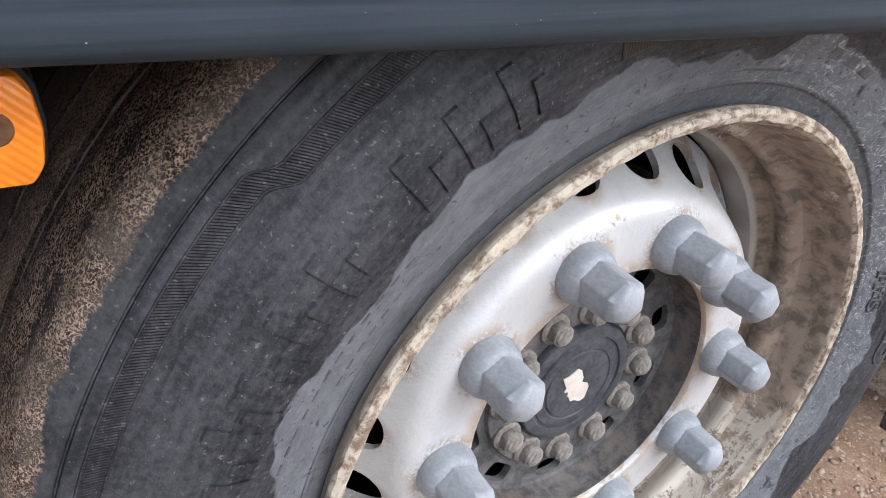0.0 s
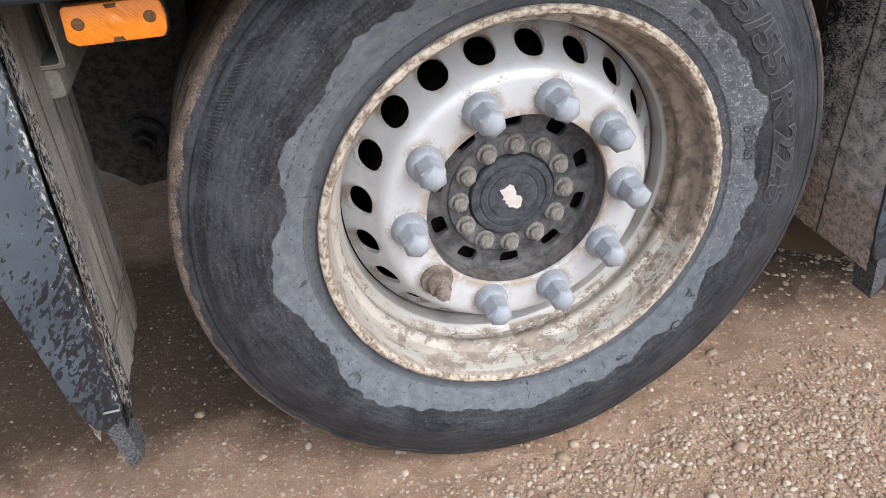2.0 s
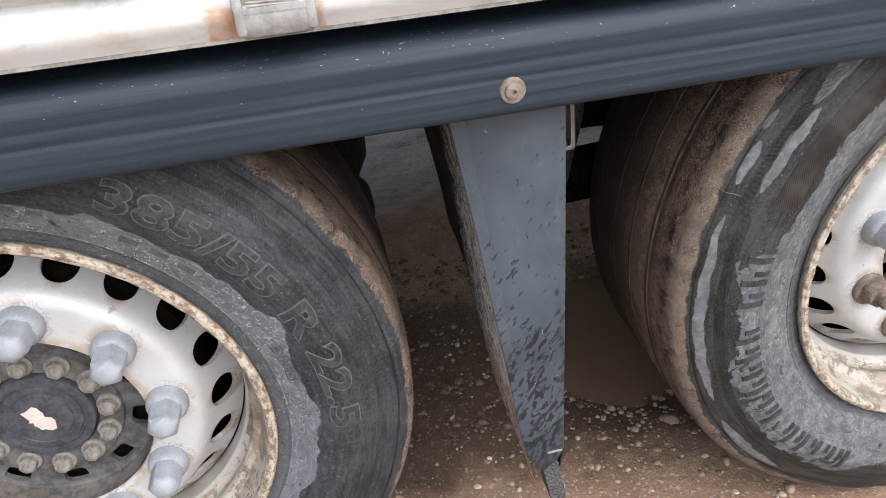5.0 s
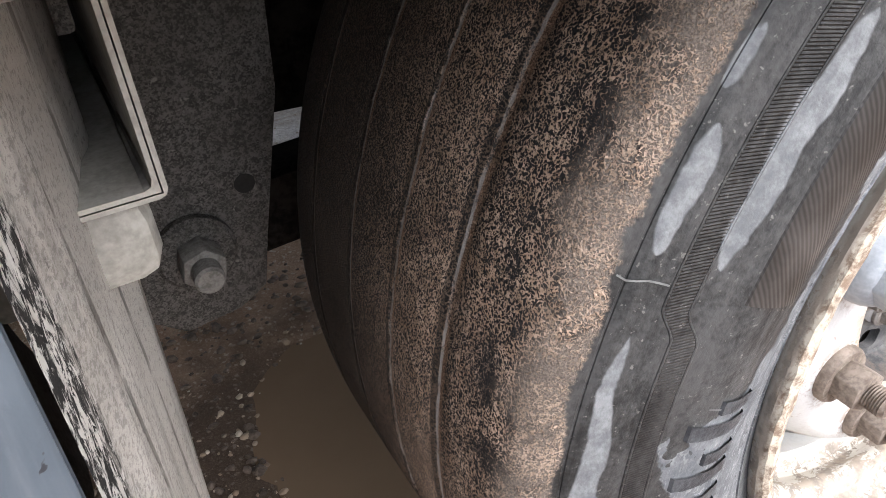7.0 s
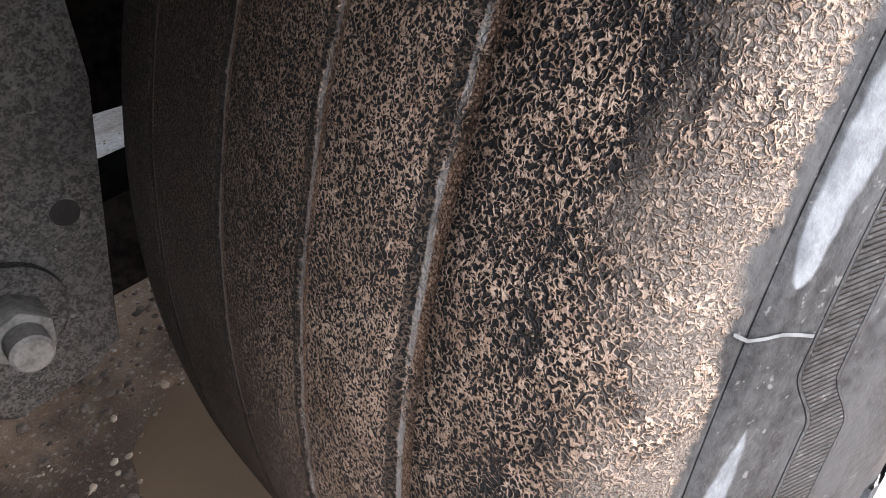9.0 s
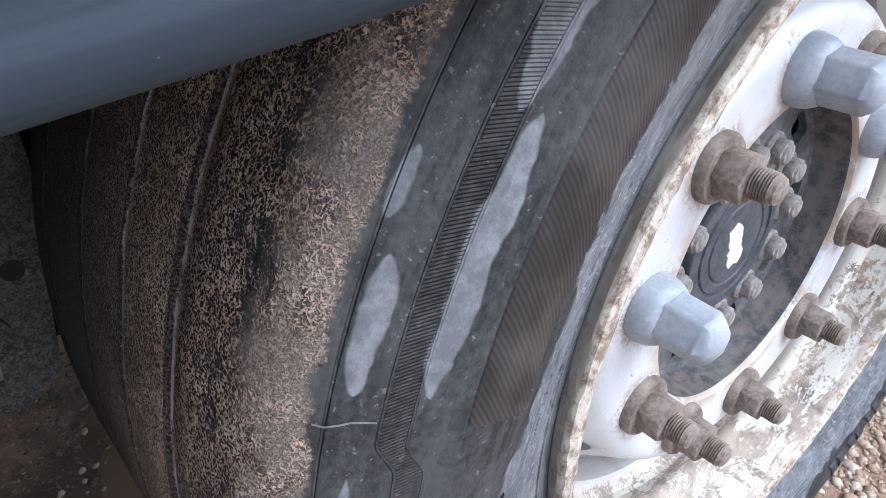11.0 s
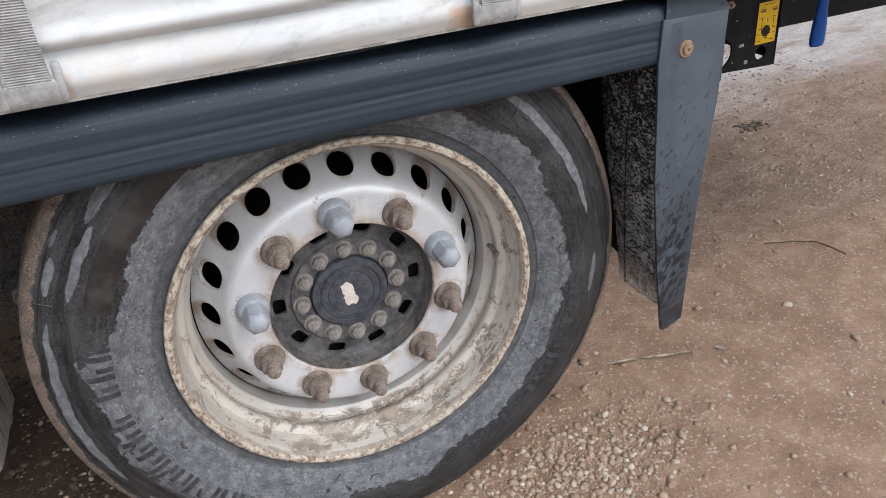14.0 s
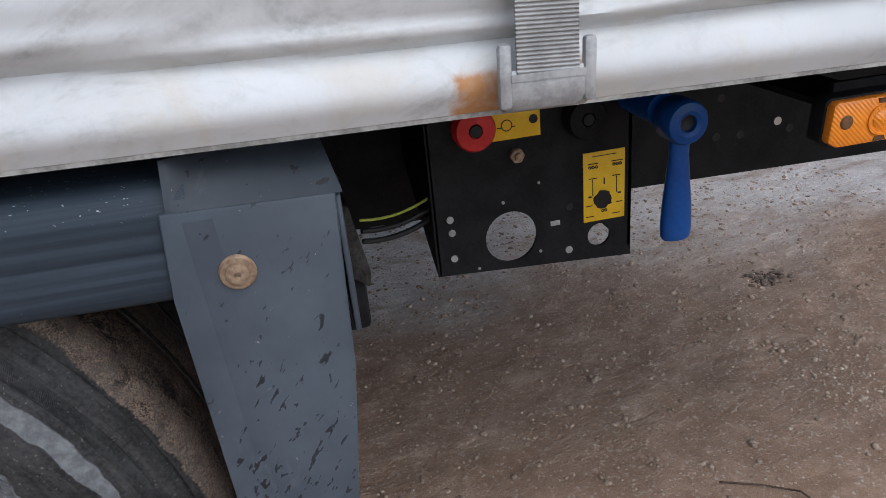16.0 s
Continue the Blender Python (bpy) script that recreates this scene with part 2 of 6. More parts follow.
    ring = n.step(n.math("ABSOLUTE", n.math("SUBTRACT", r, 0.4605)), 0.0004, 0.001, 1.0, 0.0)
    sides = n.math("SUBTRACT", n.math("ADD", n.math("MULTIPLY_ADD", lines, 0.8, ribs), n.math("MULTIPLY", fine, 0.4)), ring)
    lumps = n.math("ADD", n.math("MULTIPLY", fleck, n.math("MULTIPLY_ADD", verge, -1.1, 1.6)), n.math("MULTIPLY_ADD", dome, n.math("MULTIPLY_ADD", verge, -0.25, 0.35), n.math("MULTIPLY", grain, 0.4)))
    height = n.math("ADD", n.math("MULTIPLY", sides, n.math("SUBTRACT", 1.0, tread)), n.math("MULTIPLY", lumps, tread))
    rough = n.math("SUBTRACT", n.math("MULTIPLY_ADD", fine, 0.2, 0.48), n.math("MULTIPLY", n.math("MULTIPLY", tread, wet), 0.12))
    return n.done(color, n.math("ADD", rough, n.math("MULTIPLY", band, 0.25)), 0.0, n.bump(height, 0.9, 0.0020), 0.22)


def rim_paint(phase, caked, bright):
    """Silver wheel paint, dusty, rust round the nuts and vents, at the flange, and brown dirt in the barrel."""
    n = Nodes("rim_paint")
    x, y, z = n.split()
    r = n.math("SQRT", n.math("ADD", n.math("MULTIPLY", x, x), n.math("MULTIPLY", z, z)))
    ang = n.math("ARCTAN2", x, z)
    big, mid, fine = n.noise(7, 5, 0.6), n.noise(45, 5, 0.65, 0.4), n.noise(210, 4, 0.6)
    grains = n.noise(330, 4, 0.7, 0.3)
    paint = n.mix(n.step(big, 0.35, 0.7), (0.485, 0.495, 0.50), (0.59, 0.602, 0.61))
    paint = n.mix(n.math("MULTIPLY", n.step(mid, 0.55, 0.75), 0.3), paint, (0.46, 0.44, 0.40))
    rust = n.mix(mid, (0.14, 0.075, 0.038), (0.36, 0.25, 0.16))

    def ring_of(count, turn, radius):
        """Distance to the nearest of a ring of points."""
        f = n.math("FRACT", n.math("MULTIPLY_ADD", ang, count / math.tau, 0.5 + 20 - turn * count / 360.0))
        side = n.math("MULTIPLY", n.math("SUBTRACT", f, 0.5), math.tau / count * radius)
        up = n.math("SUBTRACT", r, radius)
        return n.math("SQRT", n.math("ADD", n.math("MULTIPLY", side, side), n.math("MULTIPLY", up, up)))

    nuts = n.math("MULTIPLY", n.step(ring_of(10, phase, 0.1675), 0.026, 0.040, 1.0, 0.0), n.step(n.math("ADD", n.math("MULTIPLY", n.noise(30, 3), 0.5), n.math("MULTIPLY", grains, 0.5)), 0.455, 0.555))
    vents = n.math("MULTIPLY", n.step(ring_of(20, phase + 9.0, 0.2335), 0.0175, 0.0260, 1.0, 0.0), n.step(n.math("ADD", n.math("MULTIPLY", n.noise(24, 3), 0.5), n.math("MULTIPLY", grains, 0.5)), 0.40, 0.52))
    paint = n.mix(n.math("MULTIPLY", n.math("MAXIMUM", nuts, vents), 0.75), paint, rust)
    spots = n.math("MULTIPLY", n.step(n.noise(26, 5, 0.75, 0.6), 0.655, 0.70), 0.8)
    paint = n.mix(spots, paint, rust)
    near_hub = n.math("MULTIPLY", n.step(r, 0.142, 0.160, 1.0, 0.0), n.step(mid, 0.40, 0.56))
    paint = n.mix(n.math("MULTIPLY", near_hub, 0.7), paint, (0.34, 0.235, 0.14))
    # dirt in the barrel, thick on the rear side, flaking at the bottom
    polar = n.join(n.math("MULTIPLY", ang, 0.28), r, y)
    barrel = n.math("MULTIPLY", n.step(r, 0.2590, 0.2640, 0.10, 1.0), n.step(x, -0.2, 0.25, 0.80, 1.0))
    heavy = n.math("MULTIPLY", n.step(x, 0.02, 0.18), n.step(z, -0.16, -0.02))
    grime = n.mix(n.step(mid, 0.35, 0.6), (0.075, 0.052, 0.036), (0.25, 0.19, 0.14))
    flake = n.math("MULTIPLY_ADD", grains, 0.25, n.math("MULTIPLY", n.noise(1, 5, 0.75, 0.6, n.scaled(20, 34, 34, polar)), 0.85))
    spread = n.math("MULTIPLY", barrel, n.step(n.math("ADD", n.step(z, -0.27, -0.19, 0.055, 0.0), n.math("MULTIPLY_ADD", heavy, caked, flake)), 0.565, 0.62))
    cream = n.mix(n.step(n.noise(1, 4, 0.6, 0.3, n.scaled(8, 60, 60, polar)), 0.4, 0.65), *[tuple(v * bright for v in col) for col in ((0.46, 0.42, 0.355), (0.345, 0.30, 0.24))])
    wall = n.math("MULTIPLY", n.step(r, 0.2536, 0.2544), n.step(n.noise(1, 5, 0.65, 0.5, n.scaled(9, 26, 26, polar)), 0.25, 0.75, 0.35, 0.95))
    paint = n.mix(wall, paint, n.mix(fine, *[tuple(v * bright for v in col) for col in ((0.33, 0.30, 0.255), (0.45, 0.42, 0.37))]))
    color = n.mix(n.math("MULTIPLY", barrel, 0.75), paint, cream)
    rim_rust = n.math("MULTIPLY", n.step(n.math("ABSOLUTE", n.math("SUBTRACT", n.math("MULTIPLY_ADD", mid, 0.012, y), 0.0165)), 0.002, 0.006, 1.0, 0.0), n.step(r, 0.280, 0.284))
    color = n.mix(n.math("MULTIPLY", n.math("MAXIMUM", spread, n.math("MULTIPLY", rim_rust, 0.7)), 0.88), color, grime)
    lip = n.math("MULTIPLY", n.step(r, 0.2865, 0.289), n.step(n.math("MULTIPLY_ADD", mid, 0.006, y), 0.0095, 0.0125, 1.0, 0.0))
    flange = n.mix(n.step(n.noise(1, 5, 0.75, 0.4, n.scaled(90, 110, 110, polar)), 0.38, 0.60), (0.13, 0.082, 0.05), (0.45, 0.395, 0.315))
    color = n.mix(n.math("MULTIPLY", lip, 0.92), color, flange)
    dirty = n.math("MAXIMUM", n.math("MAXIMUM", lip, spread), nuts)
    return n.done(color, n.math("MULTIPLY_ADD", dirty, 0.38, 0.40), n.math("MULTIPLY_ADD", dirty, -0.2, 0.2), n.bump(n.math("ADD", fine, n.math("MULTIPLY", mid, dirty)), 0.35, 0.0018))


def hub_iron():
    """Dark cast iron under an even film of dust, a little rust at its outer edge."""
    n = Nodes("hub_iron")
    x, y, z = n.split()
    r = n.math("SQRT", n.math("ADD", n.math("MULTIPLY", x, x), n.math("MULTIPLY", z, z)))
    soft, mid, fine = n.noise(16, 4, 0.6, 0.3), n.noise(70, 5, 0.65), n.noise(420, 3)
    c = n.mix(n.step(n.math("MULTIPLY_ADD", mid, 0.5, n.math("MULTIPLY", soft, 0.5)), 0.38, 0.64), (0.044, 0.043, 0.044), (0.128, 0.124, 0.122))
    c = n.mix(n.math("MULTIPLY", n.step(fine, 0.55, 0.72), 0.35), c, (0.17, 0.155, 0.14))
    edge = n.math("MULTIPLY", n.step(r, 0.1355, 0.1390), n.step(mid, 0.42, 0.56))
    c = n.mix(n.math("MULTIPLY", edge, 0.25), c, (0.18, 0.12, 0.075))
    return n.done(c, 0.78, 0.0, n.bump(n.math("MULTIPLY_ADD", fine, 0.4, mid), 0.3, 0.0012), 0.25)


def hanger_dust():
    """Steel under an even, granular grey crust of dried spray."""
    n = Nodes("hanger_dust")
    soft, grain, fine = n.noise(12, 4, 0.6, 0.3), n.noise(170, 4, 0.7), n.grains(620)
    c = n.mix(n.step(n.math("MULTIPLY_ADD", fine, 0.25, n.math("MULTIPLY", grain, 0.8)), 0.36, 0.70), (0.045, 0.042, 0.039), (0.145, 0.136, 0.125))
    c = n.mix(n.step(soft, 0.35, 0.65, 0.0, 0.35), c, (0.060, 0.055, 0.050))
    c = n.mix(n.math("MULTIPLY", n.step(n.noise(95, 3, 0.6, 0.4), 0.66, 0.72), 0.6), c, (0.24, 0.225, 0.205))
    return n.done(c, 0.9, 0.0, n.bump(n.math("ADD", grain, n.math("MULTIPLY", fine, 0.3)), 0.5, 0.002), 0.12)


def ground_soil():
    """Damp sandy soil: brown fines with grains of many tones, pale grit, damp soil and painted shade under the trailer,
    pale ground brightened behind.
    """
    n = Nodes("ground_soil")
    x, y, z = n.split()
    big, mid, fine = n.noise(1.1, 5, 0.6, 0.3), n.noise(9, 6, 0.65), n.noise(120, 5, 0.75)
    flat = n.join(x, n.math("MULTIPLY", y, 1.0), 0.0)
    sand, grit = n.grains(560, flat), n.grains(190, flat)
    lump = n.noise(38, 4, 0.7, 0.3)
    base = n.mix(n.step(mid, 0.35, 0.68), (0.270, 0.170, 0.110), (0.395, 0.265, 0.182))
    base = n.mix(n.math("MULTIPLY", n.step(lump, 0.35, 0.62, 1.0, 0.0), 0.30), base, (0.18, 0.112, 0.074))
    base = n.mix(n.math("MULTIPLY", n.step(big, 0.50, 0.66), 0.45), base, (0.19, 0.125, 0.086))
    # pale ground, brightened in colour to stand in for light from the far side
    pale = n.math("MULTIPLY", n.math("MULTIPLY", n.step(n.math("MULTIPLY_ADD", big, 0.9, y), 1.50, 2.15), n.math("MAXIMUM", n.step(n.math("MULTIPLY_ADD", big, 0.4, x), 1.85, 2.15), n.step(y, 1.25, 1.6))), n.step(n.noise(1, 6, 0.75, 0.4, n.scaled(3.2, 6.5, 1)), 0.24, 0.58))
    base = n.mix(n.math("MULTIPLY", pale, 0.88), base, n.mix(n.step(fine, 0.35, 0.65), (0.54, 0.515, 0.49), (0.82, 0.80, 0.77)))
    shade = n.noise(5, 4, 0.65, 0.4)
    # damp band by the puddle, widened to paint the shade under the trailer
    soak_shade = n.math("MULTIPLY", n.step(n.math("MULTIPLY_ADD", shade, 0.30, y), 0.30, 0.46), n.step(n.math("MULTIPLY_ADD", shade, 0.5, y), 1.02, 1.25, 1.0, 0.0))
    soak_shade = n.math("MULTIPLY", soak_shade, n.step(n.math("MULTIPLY_ADD", shade, 0.5, x), 1.75, 2.1, 1.0, 0.0))
    base = n.mix(n.math("MULTIPLY", soak_shade, 0.9), base, n.mix(fine, (0.035, 0.024, 0.017), (0.095, 0.066, 0.047)))
    dry = n.math("SUBTRACT", 1.0, n.math("MULTIPLY", soak_shade, 0.75))
    color = n.mix(n.math("MULTIPLY", n.step(sand, 0.55, 1.0), n.math("MULTIPLY", dry, 0.24)), base, (0.60, 0.48, 0.38))
    color = n.mix(n.math("MULTIPLY", n.step(sand, 0.40, 0.0), 0.18), color, (0.10, 0.065, 0.045))
    stone = n.math("MULTIPLY", n.step(n.math("MULTIPLY_ADD", lump, 0.25, grit), 1.03, 1.09), n.math("MULTIPLY", dry, 0.5))
    color = n.mix(stone, color, (0.58, 0.50, 0.42))
    height = n.math("ADD", n.math("MULTIPLY", sand, 0.22), n.math("ADD", n.math("MULTIPLY", lump, 1.1), n.math("MULTIPLY_ADD", stone, 0.4, n.math("ADD", mid, n.math("MULTIPLY", fine, 0.7)))))
    # broken crust pressed out by wheels, in rows along the trailer
    crust = n.step(n.noise(1, 7, 0.80, 0.3, n.scaled(7, 14, 1, n.join(x, n.math("MULTIPLY_ADD", x, -0.18, y), 0.0))), 0.40, 0.64)
    field = n.math("MULTIPLY", n.step(n.math("MULTIPLY_ADD", mid, 0.35, y), 0.48, 0.85), n.step(n.math("MULTIPLY_ADD", mid, 0.3, x), 1.75, 2.1))
    color = n.mix(n.math("MULTIPLY", n.math("MULTIPLY", field, crust), 0.18), color, (0.58, 0.49, 0.41))
    color = n.mix(n.math("MULTIPLY", n.math("MULTIPLY", field, n.math("SUBTRACT", 1.0, crust)), 0.24), color, (0.15, 0.10, 0.072))
    height = n.math("ADD", height, n.math("MULTIPLY", n.math("MULTIPLY", field, crust), 1.3))
    wet = n.step(big, 0.42, 0.66)
    return n.done(color, n.math("MULTIPLY_ADD", wet, -0.12, 0.92), 0.0, n.bump(height, 0.9, 0.006), 0.12)


def pebble_stone():
    n = Nodes("pebble_stone")
    c = n.ramp(n.island(), (0.0, (0.23, 0.158, 0.104)), (0.45, (0.30, 0.217, 0.147)), (0.78, (0.38, 0.30, 0.22)), (0.95, (0.50, 0.44, 0.35)), (1.0, (0.33, 0.19, 0.12)))
    f = n.noise(160, 4)
    return n.done(n.mix(n.math("MULTIPLY", f, 0.45), c, (0.28, 0.21, 0.16)), 0.75, 0.0, n.bump(f, 0.4, 0.001), 0.2)


def rail_metal():
    """Grey-blue coated profile with faint lengthwise streaks, dust and nicks."""
    n = Nodes("rail_coating")
    lines = n.noise(1, 4, 0.6, 0.0, n.scaled(3, 260, 260))
    soft, fine = n.noise(5, 4, 0.6), n.noise(230, 3)
    c = n.mix(n.step(lines, 0.3, 0.75), (0.017, 0.025, 0.034), (0.029, 0.040, 0.053))
    c = n.mix(n.math("MULTIPLY", n.step(soft, 0.45, 0.75), 0.25), c, (0.050, 0.063, 0.078))
    x, y, z = n.split()
    high = n.step(n.math("MULTIPLY_ADD", x, 0.0245, z), 0.900, 0.926, 0.0, 0.075)
    nick = n.step(n.math("ADD", n.noise(400, 2, 0.5, 0.2, n.scaled(0.6, 1, 1)), high), 0.765, 0.80)
    c = n.mix(n.math("MULTIPLY", nick, 0.5), c, (0.5, 0.52, 0.53))
    drop = n.step(n.noise(75, 2, 0.5, 0.3), 0.745, 0.76)
    c = n.mix(n.math("MULTIPLY", drop, 0.7), c, (0.02, 0.025, 0.03))
    return n.done(c, n.math("MULTIPLY_ADD", soft, 0.25, 0.44), 0.0, n.bump(n.math("ADD", n.math("MULTIPLY", lines, 0.6), n.math("MULTIPLY", fine, 0.4)), 0.14, 0.0012), 0.28)


def cover_plastic(name, splash, edge, high=0.74):
    """Grey-blue plate with dark wet splashes towards its lower end; edge: more of them along the rear edge."""
    n = Nodes(name)
    x, y, z = n.split()
    soft, fine = n.noise(9, 4, 0.6), n.noise(260, 3)
    c = n.mix(n.step(soft, 0.35, 0.7), (0.039, 0.0505, 0.0635), (0.061, 0.076, 0.093))
    c = n.mix(n.math("MULTIPLY", n.step(n.noise(120, 3, 0.6, 0.4), 0.70, 0.75), 0.4), c, (0.42, 0.42, 0.41))
    dusty = n.step(n.noise(1, 5, 0.7, 0.5, n.scaled(26, 26, 9)), 0.56, 0.76, 0.0, 0.16)
    c = n.mix(dusty, c, (0.22, 0.225, 0.23))
    low = n.step(z, 0.34, high, 0.115 + splash, -0.03)
    tilted = n.join(n.math("MULTIPLY", n.math("SUBTRACT", x, n.math("MULTIPLY", z, 0.5)), 1.25), y, n.math("MULTIPLY", z, 0.7))
    m = n.math("MULTIPLY_ADD", n.noise(115, 3, 0.55, 0.4, tilted), 0.75, n.math("MULTIPLY", n.noise(45, 3, 0.6, 0.3, tilted), 0.25))
    m = n.math("ADD", m, low)
    if edge:
        rear = n.math("SUBTRACT", x, n.math("MULTIPLY_ADD", z, 0.030, 0.667))
        m = n.math("ADD", m, n.step(rear, -0.045, 0.004, 0.0, 0.11))
    blot = n.step(m, 0.602, 0.625)
    c = n.mix(n.math("MULTIPLY", blot, 0.9), c, (0.010, 0.012, 0.016))
    if edge:
        flecks = n.math("MULTIPLY", n.step(rear, -0.016, 0.002), n.step(n.noise(1, 4, 0.75, 0.4, n.scaled(190, 190, 80)), 0.54, 0.60))
        c = n.mix(n.math("MULTIPLY", flecks, 0.8), c, (0.52, 0.52, 0.50))
    return n.done(c, n.math("MULTIPLY_ADD", blot, -0.2, 0.5), 0.05, n.bump(n.math("MULTIPLY_ADD", soft, 0.5, fine), 0.15, 0.001))


def flap_rough(name, bare, seams):
    """Bristly spray flap, black, its tips grey with dried spray in short level dashes, tan mud low down, upright seams at the given depths."""
    n = Nodes(name)
    x, y, z = n.split()
    dash = n.noise(1, 2, 0.6, 0.5, n.scaled(340, 230, 560) if bare == 0 else n.scaled(200, 130, 300))
    grain, clump = n.noise(520, 3, 0.7), n.noise(38, 4, 0.65, 0.4)
    m = n.math("ADD", n.math("MULTIPLY", dash, 0.75), n.math("MULTIPLY_ADD", grain, 0.35, n.math("MULTIPLY", clump, 0.30)))
    # pale tips thin out upwards and inwards, shade put into the colour
    m = n.math("ADD", m, n.math("ADD", n.step(z, 0.40, 0.85, 0.03, -0.05), n.step(y, 0.07, 0.20, 0.01, -0.075)))
    tips = n.mix(n.step(clump, 0.35, 0.65), *[tuple(v * (1.0 if bare == 0 else 0.8) for v in col) for col in ((0.58, 0.56, 0.535), (0.86, 0.835, 0.80))])
    c = n.mix(n.step(m, 0.605 + bare, 0.70 + bare), (0.034, 0.033, 0.033), tips)
    rim = n.math("MULTIPLY_ADD", n.noise(30, 4, 0.7), 0.05, n.math("SUBTRACT", z, 0.025))
    low = n.step(rim, 0.372, 0.392, 1.0, 0.0)
    mud = n.mix(n.step(n.math("MULTIPLY_ADD", grain, 0.5, n.math("MULTIPLY", n.noise(110, 3, 0.65), 0.6)), 0.40, 0.66), (0.22, 0.168, 0.128), (0.80, 0.69, 0.58))
    c = n.mix(n.math("MULTIPLY", low, 0.85 - 6 * bare), c, mud)
    ridge = n.math("MULTIPLY", n.step(n.math("ABSOLUTE", n.math("SUBTRACT", rim, 0.385)), 0.004, 0.010, 1.0, 0.0), n.step(clump, 0.3, 0.5))
    c = n.mix(n.math("MULTIPLY", ridge, 0.55 - 6 * bare), c, (0.80, 0.71, 0.61))
    lean = n.math("MULTIPLY_ADD", z, 0.09, n.math("SUBTRACT", y, 0.06))
    seam = n.math("MINIMUM", n.math("ABSOLUTE", n.math("SUBTRACT", lean, seams[0])), n.math("ABSOLUTE", n.math("SUBTRACT", lean, seams[1])))
    c = n.mix(n.step(seam, 0.0012, 0.0026, 0.8, 0.0), c, (0.02, 0.019, 0.018))
    light = n.step(n.math("ABSOLUTE", n.math("SUBTRACT", seam, 0.0036)), 0.0006, 0.0016, 0.30, 0.0)
    c = n.mix(light, c, (0.26, 0.25, 0.235))
    return n.done(c, 0.9, 0.0, n.bump(n.math("SUBTRACT", m, n.step(seam, 0.001, 0.003, 0.3, 0.0)), 0.4, 0.002), 0.15)


def flap_dusty():
    """Back of the flap: pale beige dust in long upright ribs, a level ridge low down, a crusted black and white outer strip, black at the foot."""
    n = Nodes("flap_dust")
    x, y, z = n.split()
    big, streak = n.noise(7, 5, 0.65, 0.4), n.noise(1, 4, 0.6, 0.3, n.scaled(40, 95, 6))
    grit = n.noise(330, 4, 0.75)
    c = n.mix(n.step(big, 0.3, 0.7), (0.48, 0.45, 0.41), (0.64, 0.605, 0.56))
    c = n.mix(n.math("MULTIPLY", n.step(streak, 0.52, 0.66), 0.40), c, (0.20, 0.18, 0.16))
    c = n.mix(n.math("MULTIPLY", n.step(n.math("ADD", grit, n.step(y, 0.03, 0.16, 0.05, 0.0)), 0.52, 0.64), 0.5), c, (0.17, 0.155, 0.14))
    slant = n.math("ADD", y, n.math("MULTIPLY", z, 0.10))
    rib = n.math("ABSOLUTE", n.math("SUBTRACT", n.math("FRACT", n.math("MULTIPLY", slant, 17.0)), 0.5))
    line = n.math("MULTIPLY", n.step(rib, 0.03, 0.075, 1.0, 0.0), n.step(n.noise(1, 3, 0.6, 0.2, n.scaled(40, 40, 22)), 0.38, 0.54))
    c = n.mix(n.math("MULTIPLY", line, 0.65), c, (0.12, 0.105, 0.09))
    # folded ridge across the foot
    fold = n.math("ABSOLUTE", n.math("SUBTRACT", z, 0.380))
    ridge = n.math("SUBTRACT", n.step(fold, 0.003, 0.006, 1.0, 0.0), n.step(n.math("ABSOLUTE", n.math("SUBTRACT", fold, 0.0075)), 0.001, 0.003, 0.7, 0.0))
    c = n.mix(n.step(n.math("ABSOLUTE", n.math("SUBTRACT", fold, 0.0075)), 0.0012, 0.0030, 0.55, 0.0), c, (0.14, 0.12, 0.10))
    # outer strip
    rag = n.noise(1, 5, 0.75, 0.5, n.scaled(60, 160, 30))
    reach = n.math("MULTIPLY_ADD", rag, 0.05, n.math("SUBTRACT", y, n.step(z, 0.20, 0.50, 0.030, 0.0)))
    strip = n.step(reach, 0.050, 0.062, 1.0, 0.0)
    speck = n.noise(1, 4, 0.75, 0.5, n.scaled(120, 200, 90))
    crust = n.mix(n.step(speck, 0.46, 0.56), (0.018, 0.018, 0.019), (0.66, 0.635, 0.60))
    c = n.mix(n.math("MULTIPLY", strip, 0.95), c, crust)
    foot = n.math("MULTIPLY", n.step(n.math("MULTIPLY_ADD", rag, 0.06, n.math("MULTIPLY_ADD", y, 1.2, z)), 0.335, 0.355, 1.0, 0.0), n.step(grit, 0.30, 0.55, 1.0, 0.75))
    c = n.mix(foot, c, (0.012, 0.012, 0.013))
    height = n.math("ADD", n.math("MULTIPLY_ADD", streak, 0.6, grit), n.math("SUBTRACT", n.math("MULTIPLY", ridge, 1.5), line))
    return n.done(c, 0.95, 0.0, n.bump(n.math("MULTIPLY_ADD", strip, speck, height), 0.4, 0.0018), 0.1)


